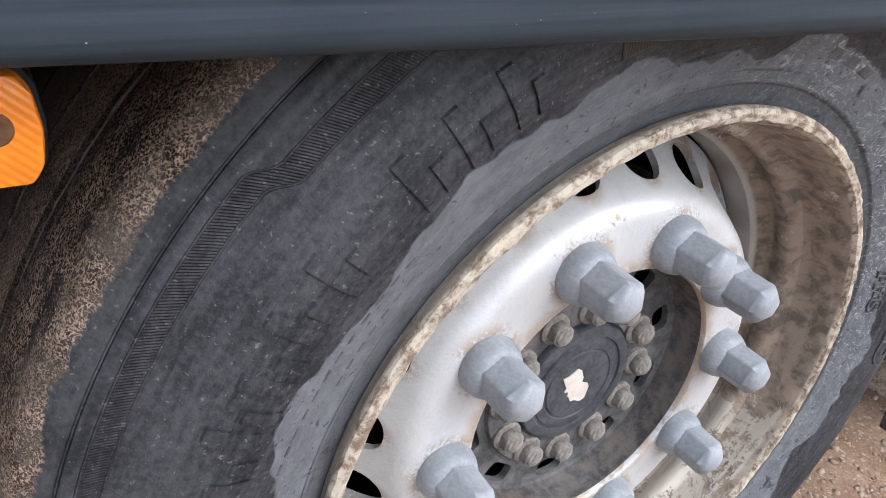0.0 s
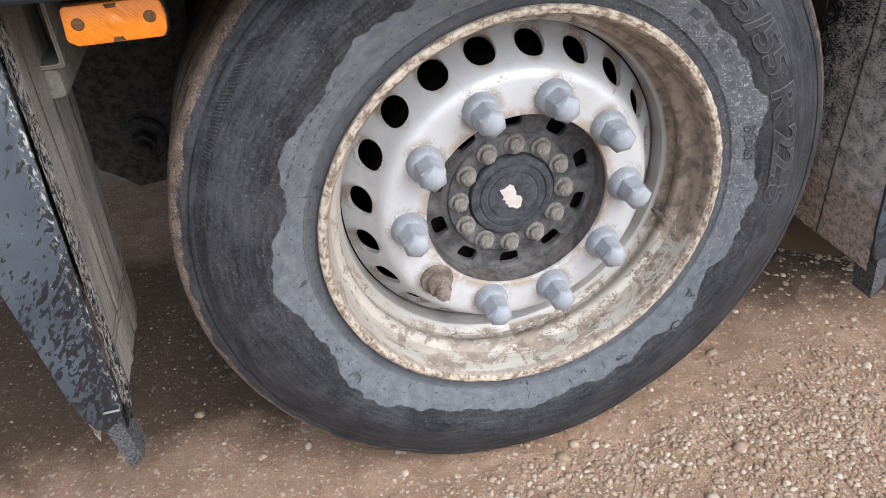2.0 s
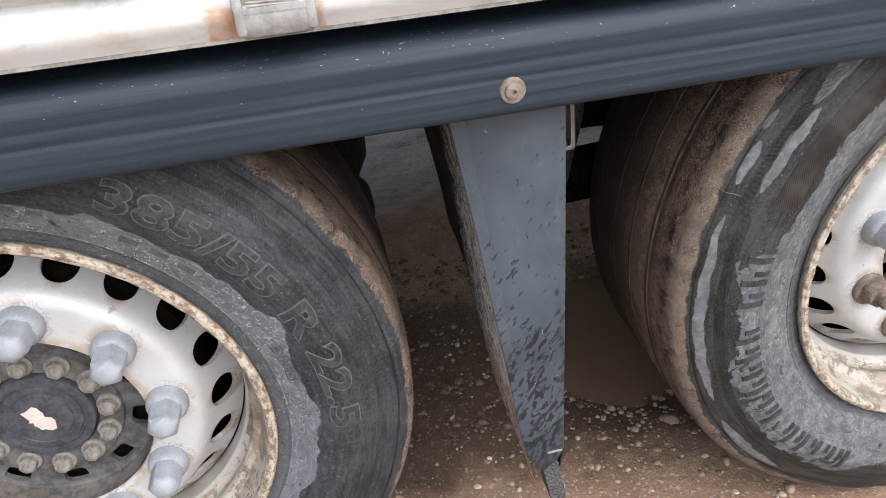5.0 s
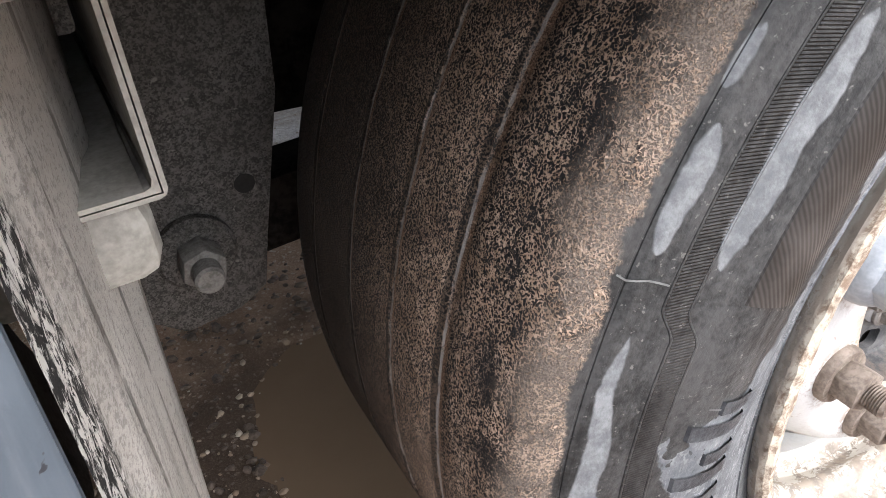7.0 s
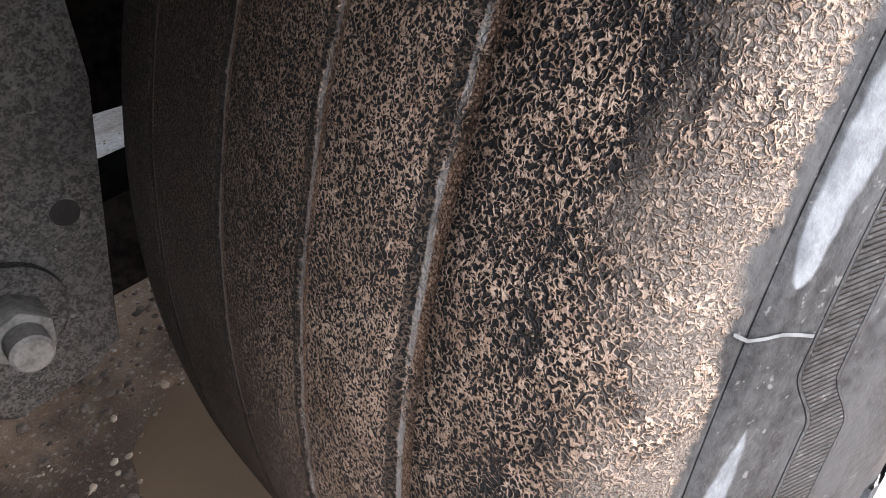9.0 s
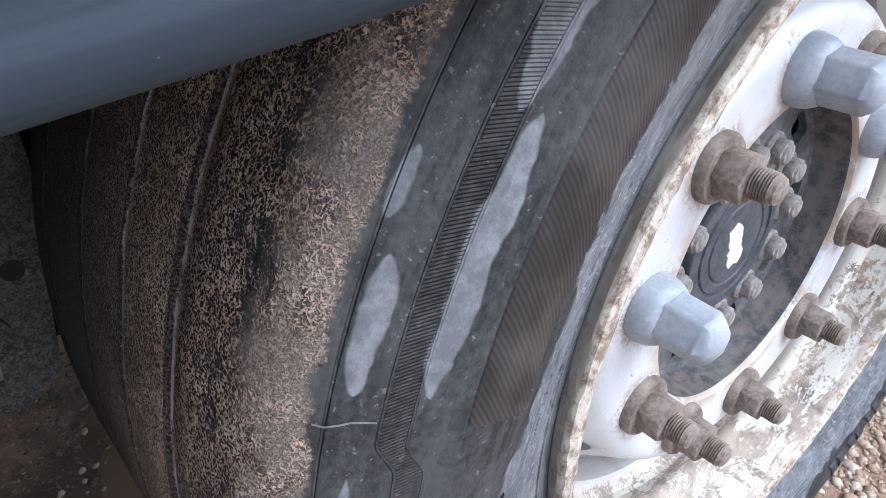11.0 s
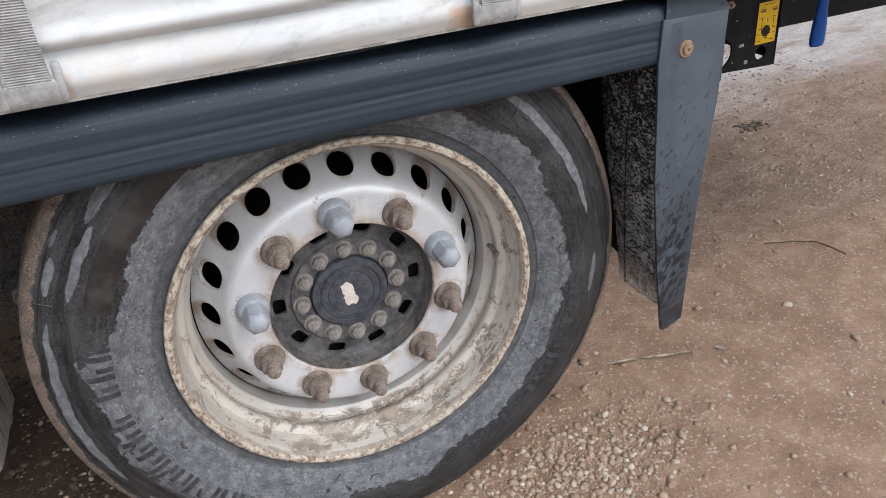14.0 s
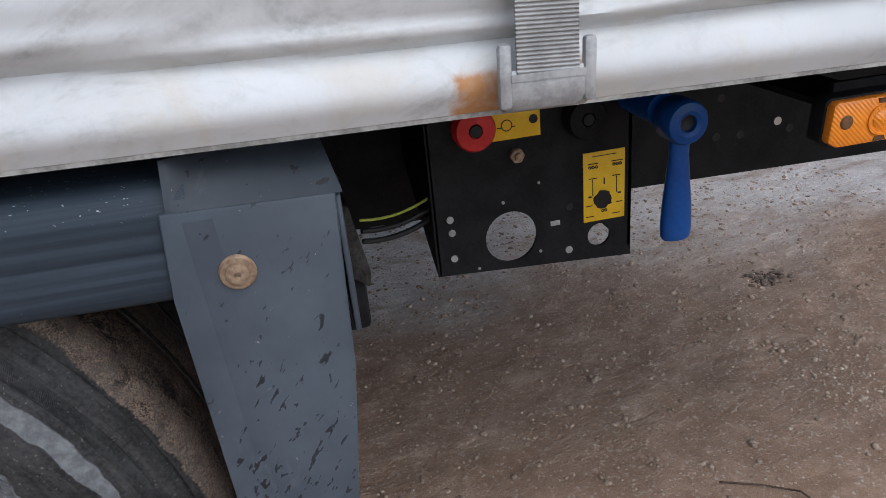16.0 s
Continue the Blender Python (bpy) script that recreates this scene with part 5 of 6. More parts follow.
bm = bmesh.new()
xs = [-7.0 + 0.25 * i for i in range(25)] + [-0.75 + 0.0175 * i for i in range(230)]
ts = [i / 22 for i in range(22)] + [1 + 0.04 * i for i in range(40)] + [2.6 + 0.2 * i for i in range(12)] + [5 + i * 1.0 for i in range(16)]
front, back = [], []
for x in xs:
    front.append([bm.verts.new((x, *curtain(x, t))) for t in ts])
    back.append([bm.verts.new((x, curtain(x, t)[0] + 0.007, curtain(x, t)[1] + (0.0 if t else 0.001))) for t in ts])
for i in range(len(xs) - 1):
    for k in range(len(ts) - 1):
        bm.faces.new((front[i][k], front[i + 1][k], front[i + 1][k + 1], front[i][k + 1]))
        bm.faces.new((back[i][k], back[i][k + 1], back[i + 1][k + 1], back[i + 1][k]))
    bm.faces.new((front[i][0], back[i][0], back[i + 1][0], front[i + 1][0]))
tarp = part("curtain", sloped(bm), M["tarp"], None, "", 60)
tagged(tarp, "grubby white vinyl side curtain with hem", "curtain")

bm = bmesh.new()
rows = []
for x in xs:
    y = curtain(x, 0)[0] + 0.0006
    rows.append([bm.verts.new((x, y + dy, z)) for dy, z in ((0, 0.9582), (0, 0.9535), (0.0055, 0.9530), (0.0055, 0.9582))])
for p, q in zip(rows, rows[1:]):
    for k in range(4):
        bm.faces.new((p[k], p[(k + 1) % 4], q[(k + 1) % 4], q[k]))
part("hem_band", sloped(bm), M["hem"], tarp, "grey band along the lower edge")

# buckles with straps
def buckle():
    b = thing("strap_buckle", "grey metal buckle with webbing strap on the curtain", "buckle", "buckles along the curtain")
    bm = bmesh.new()
    # curved metal hook: section swept across the width
    sec = [(-0.004, -0.012), (-0.010, -0.0165), (-0.017, -0.014), (-0.0215, -0.006), (-0.0215, 0.008), (-0.0195, 0.013), (-0.0165, 0.013), (-0.0175, 0.007), (-0.0165, -0.005), (-0.014, -0.010), (-0.010, -0.0125), (-0.004, -0.0085)]
    run(bm, sec, -0.0295, 0.0295, 6)
    bmesh.ops.bevel(bm, geom=[e for e in bm.edges if abs(abs(e.verts[0].co.x) - 0.0295) < 1e-5 and abs(abs(e.verts[1].co.x) - 0.0295) < 1e-5], offset=0.0016, segments=2, affect="EDGES", profile=0.5)
    part("hook", bm, M["galv"], b, "", 40)
    for s in (-1, 1):
        bm = bmesh.new()
        box(bm, s * 0.0295 - 0.0045, s * 0.0295 + 0.0045, -0.0225, -0.0145, -0.012, 0.031, 0.0028)
        part("side_bar", bm, M["galv"], b)
    bm = bmesh.new()
    run(bm, [(-0.0225, 0.006), (-0.0165, 0.005), (-0.0165, 0.010), (-0.0225, 0.011)], -0.026, 0.026)
    part("cross_bar", bm, M["galv"], b, "worn pale cross bar")
    bm = bmesh.new()
    rows = []
    for i in range(26):
        z = 0.008 + 0.55 * i / 25
        y = -0.0185 - 0.004 * math.exp(-z * 30) - 0.012 * z
        rows.append([bm.verts.new((sx * 0.0215, y + dy, z)) for sx, dy in ((-1, 0), (1, 0), (1, 0.0022), (-1, 0.0022))])
    for p, q in zip(rows, rows[1:]):
        for k in range(4):
            bm.faces.new((p[k], p[(k + 1) % 4], q[(k + 1) % 4], q[k]))
    bm.faces.new(rows[0])
    part("strap", bm, M["strap"], b, "grey ribbed webbing strap")
    return b


first = buckle()
for i, bx in enumerate(BUCKLES):
    m = pose(bx, curtain(bx, 0.2)[0] + 0.004, 0.9745 + slope(bx), 0, math.degrees(SLOPE), 0)
    if i == 0:
        first.matrix_basis = m
    else:
        copy_thing(first, m)

# load floor and frame above the wheels
def slab(name, x0, x1, y0, y1, z0, z1, mat, label, category):
    bm = bmesh.new()
    box(bm, x0, x1, y0, y1, z0, z1, 0.004)
    return tagged(part(name, sloped(bm), mat), label, category)


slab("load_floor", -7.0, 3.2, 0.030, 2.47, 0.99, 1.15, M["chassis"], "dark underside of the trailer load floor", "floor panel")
# the next strip is added to stop light leaking between rail and floor
slab("light_gap_strip", -7.0, 1.80, 0.022, 0.060, 0.905, 0.988, M["chassis"], "added dark strip closing the light gap under the load floor", "beam")
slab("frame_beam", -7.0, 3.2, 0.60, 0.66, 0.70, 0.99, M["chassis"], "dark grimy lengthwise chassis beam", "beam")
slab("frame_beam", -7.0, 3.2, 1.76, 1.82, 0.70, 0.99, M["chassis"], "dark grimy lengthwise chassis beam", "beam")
for x in (0.0, 1.3243):
    bm = bmesh.new()
    cyl(bm, 0.065, 0.34, 2.1, 24, x, 0.48)
    tagged(part("axle", bm, M["chassis"]), "dirty round axle tube between the wheels", "axle")


def hanger(x, z, mat, bolt_mat, label):
    """Suspension bracket: hanging plate with a large bolt and a hole."""
    h = thing("suspension_bracket", label, "bracket", "suspension brackets", (x, 0, z))
    bm = bmesh.new()
    prism(bm, [(-0.105, 0.60), (-0.10, -0.02), (-0.09, -0.050), (-0.050, -0.072), (-0.032, -0.094), (0.028, -0.088), (0.060, -0.070), (0.076, 0.0), (0.113, 0.14), (0.15, 0.55)], 0.485, 0.50, 0.003)
    part("plate", bm, mat, h)
    bm = bmesh.new()
    lathe(bm, [(0.040, 0.486), (0.040, 0.476), (0.036, 0.472), (0.02, 0.472)], 36)
    part("collar", bm, mat, h)
    bm = bmesh.new()
    prism(bm, hexagon(0.023, 0.3), 0.442, 0.474, 0.002)
    part("bolt_nut", bm, bolt_mat, h)
    bm = bmesh.new()
    lathe(bm, [(0.0145, 0.45), (0.0145, 0.424), (0.012, 0.421), (1e-5, 0.421)], 24)
    part("bolt_end", bm, bolt_mat, h)
    bm = bmesh.new()
    lathe(bm, [(0.0105, 0.4835), (1e-5, 0.4840)], 20)
    bmesh.ops.translate(bm, verts=bm.verts, vec=(0.063, 0, 0.055))
    part("hole", bm, M["ink"], h, "dark round hole")
    return h


hanger(0.775, 0.453, M["hanger"], M["hanger_bolt"], "dust-caked steel suspension bracket with large bolt")
hanger(-0.549, 0.492, M["dark_coat"], M["dark_coat"], "black steel suspension bracket with large bolt")
for x0, z0 in ((0.775, 0.453), (-0.549, 0.492)):
    bm = bmesh.new()
    prism(bm, [(x0 + 0.02, z0 - 0.055), (x0 + 0.50, 0.425), (x0 + 0.62, 0.36), (x0 + 0.80, 0.265), (x0 + 1.02, 0.262), (x0 + 1.02, 0.325), (x0 + 0.84, 0.335), (x0 + 0.66, 0.50), (x0 + 0.54, 0.545), (x0 + 0.40, 0.50), (x0 + 0.02, z0 + 0.035)], 0.515, 0.585, 0.006)
    tagged(part("trailing_arm", bm, M["chassis"]), "dark grimy trailing arm carrying the axle", "axle arm")
    # black block added to put the top of the bracket in shade
    bm = bmesh.new()
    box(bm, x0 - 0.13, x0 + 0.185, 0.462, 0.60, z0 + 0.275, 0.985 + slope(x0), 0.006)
    tagged(part("added_shade_block", bm, M["chassis"]), "added black block that darkens the top of the bracket", "beam")
    bm = bmesh.new()
    for ring in lathe(bm, [(1e-5, 0.0), (0.085, 0.0), (0.088, 0.03), (0.095, 0.06), (0.128, 0.09), (0.143, 0.13), (0.140, 0.17), (0.122, 0.195), (0.128, 0.215), (0.146, 0.25), (0.149, 0.30), (0.140, 0.35), (0.118, 0.385), (0.10, 0.40), (1e-5, 0.40)], 40):
        for v in ring:
            v.co = (x0 + 0.895 + v.co.x, 0.565 + v.co.z, 0.322 + v.co.y)
    spring = thing("air_spring", "black rubber air spring on the trailing arm", "air spring", "air springs of the axles")
    part("bellows", bm, M["dark_coat"], spring, "", 50)
    bm = bmesh.new()
    box(bm, x0 + 0.78, x0 + 1.01, 0.45, 0.67, 0.715, 0.80 + slope(x0), 0.003)
    part("top_plate", bm, M["chassis"], spring)
    bm = bmesh.new()
    prism(bm, [(x0 + 0.09, 0.72), (x0 + 0.09, 0.52), (x0 + 0.34, 0.505), (x0 + 0.54, 0.56), (x0 + 0.60, 0.72)], 0.605, 0.655, 0.004)
    tagged(part("frame_gusset", bm, M["chassis"]), "dark grimy gusset plate under the chassis beam", "bracket")


# the rest of the cargo body, closed all round
body = thing("cargo_body", "plain white closed cargo body of the trailer", "trailer body")
for nm, dims in (("roof", (-7.0, 3.2, -0.06, 2.47, 3.30, 3.34)), ("far_side", (-7.0, 3.2, 2.475, 2.50, 0.97, 3.34)), ("front_end", (-7.03, -7.003, -0.06, 2.47, 0.99, 3.30)), ("rear_end", (3.203, 3.23, -0.06, 2.47, 0.99, 3.30))):
    bm = bmesh.new()
    box(bm, *dims, 0.004)
    part(nm, sloped(bm), M["tarp"], body)


# far wheels and far rail are unseen, added to cut light under the trailer
for x in (0.0, 1.3243):
    far = thing("trailer_wheel", "unseen far-side wheel, added to block light under the trailer", "wheel", "wheels on the far side", (x, 2.46, 0.48))
    bm = bmesh.new()
    lathe(bm, [(r, -y) for r, y in tyre_profile()], 96)
    flatten(bm, 0.004 - 0.48)
    part("tyre", bm, M["tyre_a"], far, "", 50)
    bm = bmesh.new()
    lathe(bm, [(0.286, -0.03), (0.262, -0.07), (0.256, -0.24), (0.284, -0.33), (0.20, -0.335), (0.06, -0.30), (1e-5, -0.30)], 64)
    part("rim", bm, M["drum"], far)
bm = bmesh.new()
run(bm, [(2.55 - y, z) for y, z in rail_section], -7.0, 1.845, 4)
far_rail = thing("far_side_rail", "unseen far-side guard rail, added to block light under the trailer", "rail")
part("profile", sloped(bm), M["rail"], far_rail, "", 50)


# mud covers: tapered side plate, wedge-shaped flap behind it, mounting tube
def mud_cover(x, z_shift, outline, crease, yf, label, mat="cover"):
    c = thing("mudguard_cover", label, "mudguard", "mudguard covers of the wheels", (x, 0, z_shift))
    bm = bmesh.new()
    prism(bm, outline, yf, yf + 0.005, 0.0018)
    part("side_plate", bm, M[mat], c, "grey-blue tapered plate splashed dark")
    # pressed crease
    bm = bmesh.new()
    (xa, za), (xb, zb) = crease
    v = [bm.verts.new(p) for p in ((xa - 0.012, yf + 0.0002, za), (xa, yf - 0.0013, za), (xa + 0.012, yf + 0.0002, za), (xb + 0.009, yf + 0.0002, zb), (xb, yf - 0.0011, zb), (xb - 0.009, yf + 0.0002, zb))]
    bm.faces.new((v[0], v[1], v[4], v[5]))
    bm.faces.new((v[1], v[2], v[3], v[4]))
    part("crease", bm, M[mat], c)
    return c


def sheet(left, y0, y1, n, m, jitter, hem, seed):
    """A hanging sheet along a line of (x, z) from top to bottom, from y0 inwards to y1; hem lifts its lower edge inwards."""
    bm = bmesh.new()
    rnd = random.Random(seed)
    grid = []
    for i in range(m + 1):
        t = i / m * (len(left) - 1)
        k = min(int(t), len(left) - 2)
        px = left[k][0] + (left[k + 1][0] - left[k][0]) * (t - k)
        pz = left[k][1] + (left[k + 1][1] - left[k][1]) * (t - k)
        drop = max(0.0, (i / m - 0.7) / 0.3)
        grid.append([bm.verts.new((px + rnd.uniform(-jitter, jitter), y0 + (y1 - y0) * j / n, pz + hem * drop * j / n + (rnd.uniform(-1.3, 1.3) * jitter if i == m else 0))) for j in range(n + 1)])
    for p, q in zip(grid, grid[1:]):
        for j in range(n):
            bm.faces.new((p[j], p[j + 1], q[j + 1], q[j]))
    return bm


def flap(c, left, right, y0, y1, widths, lean=0.15, mat="bristle", back="dusty"):
    """Spray flap: bristly outer strip and smooth inner panel towards the tyre, ribbed panel behind."""
    mid, (wide_top, wide_low, hem) = y0 + widths[0], widths
    bm = sheet(left, 0.0, 1.0, 30, 90, 0.0012, hem, 5)
    for v in bm.verts:
        low = min(1.0, max(0.0, (left[0][1] - v.co.z) / (left[0][1] - left[-2][1])))
        v.co.y = y0 + v.co.y * (wide_top + (wide_low - wide_top) * low)
    bmesh.ops.solidify(bm, geom=list(bm.faces), thickness=0.008)
    part("front_flap", bm, M[mat], c, "bristly black spray flap caked in mud", 180)
    high = [(x, z + (0.11 if k == len(left) - 1 else 0.03 * k)) for k, (x, z) in enumerate(left)]
    bm = sheet(high, mid + 0.030, y1 + 0.07, 8, 12, 0.0012, 0.03, 6)
    top = left[0][1]
    for v in bm.verts:
        v.co.y += max(0.0, (v.co.y - mid)) * 0.65 * max(0.0, 1 - (top - v.co.z) / 0.28)
    bmesh.ops.solidify(bm, geom=list(bm.faces), thickness=0.006)
    # the end cover gets a darker copy, its shade put into the colour
    part("inner_panel", bm, M["panel" if mat == "bristle" else "dark_coat"], c, "smooth dark inner panel", 40)
    bm = bmesh.new()
    rows = []
    for px, pz in right:
        rows.append([bm.verts.new((px + lean * min((y1 - y0) * j / 30, 0.2) + (0.0025 if j % 10 in (4, 5) else 0.0), y0 + 0.002 + (y1 - y0) * j / 30, pz + (0.125 * min(1.0, max(0.0, ((y1 - y0) * j / 30 - 0.045) / 0.04)) if pz < 0.25 else 0.0))) for j in range(31)])
    for p, q in zip(rows, rows[1:]):
        for j in range(30):
            bm.faces.new((p[j], p[j + 1], q[j + 1], q[j]))
    bmesh.ops.solidify(bm, geom=list(bm.faces), thickness=0.006)
    part("back_panel", bm, M[back], c, "dirty ribbed back panel", 30)


def mount_tube(c, x0, x1, y0, y1, z0, z1):
    """Square tube that runs inwards, open at its outer end, with a bent tongue below."""
    bm = bmesh.new()
    w = 0.005
    outer = [(x0, z0), (x1, z0), (x1, z1), (x0, z1)]
    inner = [(x0 + w, z0 + w), (x1 - w, z0 + w), (x1 - w, z1 - w), (x0 + w, z1 - w)]
    ring = {}
    for key, sec in (("o", outer), ("i", inner)):
        for y in (y0, y1):
            ring[key, y] = [bm.verts.new((x, y, z)) for x, z in sec]
    for k in range(4):
        l = (k + 1) % 4
        bm.faces.new((ring["o", y0][k], ring["o", y0][l], ring["o", y1][l], ring["o", y1][k]))
        bm.faces.new((ring["i", y0][k], ring["i", y1][k], ring["i", y1][l], ring["i", y0][l]))
        bm.faces.new((ring["o", y0][k], ring["o", y0][l], ring["i", y0][l], ring["i", y0][k]))
        bm.faces.new((ring["o", y1][k], ring["i", y1][k], ring["i", y1][l], ring["o", y1][l]))
    bmesh.ops.bevel(bm, geom=[e for e in bm.edges if abs(e.verts[0].co.y - e.verts[1].co.y) > 0.1], offset=0.004, segments=2, affect="EDGES", profile=0.5)
    tube = part("mount_tube", bm, M["tube"], c, "dusty open square tube")
    bm = bmesh.new()
    box(bm, x0 - 0.004, x1 - 0.008, y0 + 0.006, y1, z0 - 0.042, z0 - 0.001, 0.012)
    part("tongue", bm, M["tube"], tube)


A_OUT = [(0.558, 0.860), (0.565, 0.818), (0.582, 0.675), (0.606, 0.437), (0.615, 0.343), (0.624, 0.299), (0.633, 0.277), (0.646, 0.272), (0.663, 0.286), (0.675, 0.308), (0.679, 0.446), (0.685, 0.613), (0.692, 0.814), (0.693, 0.860)]


def cover_mid(x, dz, tube_x, tube_z, mat, lean, deep):
    c = mud_cover(x, dz, A_OUT, ((0.592, 0.82), (0.634, 0.38)), -0.006, "tall grey-blue mudguard cover with dirty spray flap", mat)
    flap(c, [(0.570, 0.86), (0.592, 0.62), (0.609, 0.42), (0.629, 0.250)], [(0.696, 0.86), (0.688, 0.60), (0.681, 0.42), (0.674, 0.29), (0.660, 0.205)], 0.0, deep, (0.165, 0.235, 0.006), lean)
    mount_tube(c, tube_x, tube_x + 0.082, 0.112, 0.36, tube_z, tube_z + 0.088)
    bm = bmesh.new()
    rnd = random.Random(12)
    edge = [(0.676 - 0.020 * k / 14 + rnd.uniform(-0.001, 0.001), 0.206 - 0.018 * k / 14 + (0.007 if k % 2 else -0.003) * rnd.uniform(0.5, 1.2)) for k in range(15)]
    prism(bm, [(0.642, 0.280), (0.666, 0.280)] + edge + [(0.654, 0.196)], -0.004, 0.042)
    part("tail_strip", bm, M["fringe"], c, "black bristly rubber tail strip")
    bm = bmesh.new()
    box(bm, 0.650, 0.671, -0.0090, -0.006, 0.306, 0.3085, 0.0010)
    part("clip", bm, M["galv"], c, "thin metal clip")
    return c


cover_mid(0.0, 0.0, 0.660, 0.707, "cover", 0.15, 0.36)
cover_mid(-1.272, 0.006, 0.640, 0.742, "cover_left", 0.0, 0.24)

B_OUT = [(x - 0.005, z) for x, z in ((1.8315, 0.870), (1.827, 0.804), (1.833, 0.607), (1.848, 0.43), (1.864, 0.290), (1.872, 0.285), (1.911, 0.301), (1.926, 0.577), (1.944, 0.725), (1.9502, 0.866))]
end_cover = mud_cover(0.0, 0.0, B_OUT, ((1.8505, 0.862), (1.869, 0.40)), -0.0570, "tall grey-blue end cover of the side rail", "cover_end")
bm = bmesh.new()
low = [bm.verts.new(p) for p in ((1.8315, -0.0555, 0.8695), (1.862, -0.0555, 0.8685), (1.9502, -0.0555, 0.8655))]
top = [bm.verts.new(p) for p in ((1.8345, -0.0510, 0.905), (1.862, -0.024, 0.902), (1.941, -0.020, 0.898))]
for k in range(2):
    bm.faces.new((low[k], low[k + 1], top[k + 1], top[k]))
bmesh.ops.solidify(bm, geom=list(bm.faces), thickness=0.004)
part("top_bend", bm, M["cover_end"], end_cover, "slanted upper edge")
bm = bmesh.new()
box(bm, 1.9435, 1.9485, -0.0515, 0.0, 0.75, 0.862, 0.002)
part("side_flange", bm, M["cover_end"], end_cover)
rivet(1.8690, -0.0575, 0.820, end_cover, "rust")
# back panel coloured near-black for the shade behind the cover
flap(end_cover, [(1.836, 0.88), (1.840, 0.62), (1.854, 0.45), (1.868, 0.33)], [(1.936, 0.86), (1.912, 0.60), (1.900, 0.42), (1.882, 0.36)], -0.046, 0.34, (0.185, 0.135, -0.01), 0.0, "bristle_bare", "dark_coat")
bm = bmesh.new()
prism(bm, [(1.946, 0.81), (1.958, 0.805), (1.970, 0.735), (1.967, 0.722), (1.952, 0.734)], 0.072, 0.080, 0.002)
part("bracket_strip", bm, M["dark_coat"], end_cover, "dark bent bracket strip")
bm = bmesh.new()
box(bm, 1.905, 1.964, 0.082, 0.36, 0.672, 0.752, 0.006)
part("mount_tube", bm, M["black"], end_cover, "black square mounting tube")


# side marker lamps
def marker(x, y, z, label):
    l = thing("side_marker_lamp", label, "lamp", "amber side marker lamps", (x, y, z))
    bm = bmesh.new()
    pts = [(-0.049, -0.014), (-0.047, 0.017), (-0.043, 0.020), (0.043, 0.020), (0.0475, 0.013), (0.049, 0.0), (0.0475, -0.013), (0.043, -0.020), (-0.040, -0.020)]
    prism(bm, [(a * 1.04, b * 1.1) for a, b in pts], -0.004, 0.014, 0.002)
    part("housing", bm, M["black"], l, "black housing")
    bm = bmesh.new()
    prism(bm, pts, -0.013, -0.002, 0.0025)
    part("lens", bm, M["amber"], l, "amber ribbed lens")
    for sx in (-0.034, 0.034):
        bm = bmesh.new()
        cyl(bm, 0.0062, -0.0145, -0.010, 20, sx, 0.002, 0.001)
        part("screw_plug", bm, M["amber_dark"], l, "dark round screw plug")
    bm = bmesh.new()
    lathe(bm, [(0.0135, -0.012), (0.0135, -0.0145), (0.0115, -0.0145), (0.0115, -0.0125)], 32)
    lathe(bm, [(0.008, -0.0135), (0.004, -0.0155), (1e-5, -0.016)], 24)
    part("lens_ring", bm, M["amber"], l)
    for s in (-1, 1):
        bm = bmesh.new()
        prism(bm, [(-0.0045, s * 0.0145), (0.0045, s * 0.0145), (0.006, s * 0.0185), (-0.006, s * 0.0185)], -0.0138, -0.0125)
        part("mark", bm, M["amber_dark"], l, "dark smudged mark")
    return l


marker(-0.4625, -0.005, 0.826, "amber side marker lamp under the rail")
rear_lamp = marker(2.410, -0.012, 0.841, "amber side marker lamp on the rear frame")
bm = bmesh.new()
box(bm, -0.03, 0.03, 0.012, 0.36, 0.006, 0.012)
box(bm, -0.03, 0.03, 0.012, 0.017, -0.012, 0.03)
part("arm", bm, M["black"], rear_lamp, "black mounting arm")

# rear frame rail behind the control panel
bm = bmesh.new()
run(bm, [(0.34, 0.72), (0.40, 0.72), (0.40, 0.728), (0.348, 0.728), (0.348, 0.99), (0.40, 0.99), (0.40, 1.0), (0.34, 1.0)], 1.95, 3.2, 4)
rear = thing("rear_frame_rail", "black steel rear frame rail with small holes", "rail")
part("channel", sloped(bm), M["black"], rear)
# flat discs as holes: dark paints the shade inside, pale the light through
for hx, hz, hr, hm in ((2.485, 0.717, 0.0060, "ink"), (2.522, 0.715, 0.0060, "ink"), (2.579, 0.726, 0.0060, "sticker"), (2.599, 0.713, 0.0060, "ink"), (2.489, 0.771, 0.0055, "ink"), (2.441, 0.718, 0.0060, "ink"), (2.636, 0.768, 0.0050, "sticker")):
    bm = bmesh.new()
    lathe(bm, [(hr, 0.3385), (1e-5, 0.3388)], 16)
    bmesh.ops.translate(bm, verts=bm.verts, vec=(hx, 0, hz))
    part("hole", bm, M[hm], rear, "small round hole")


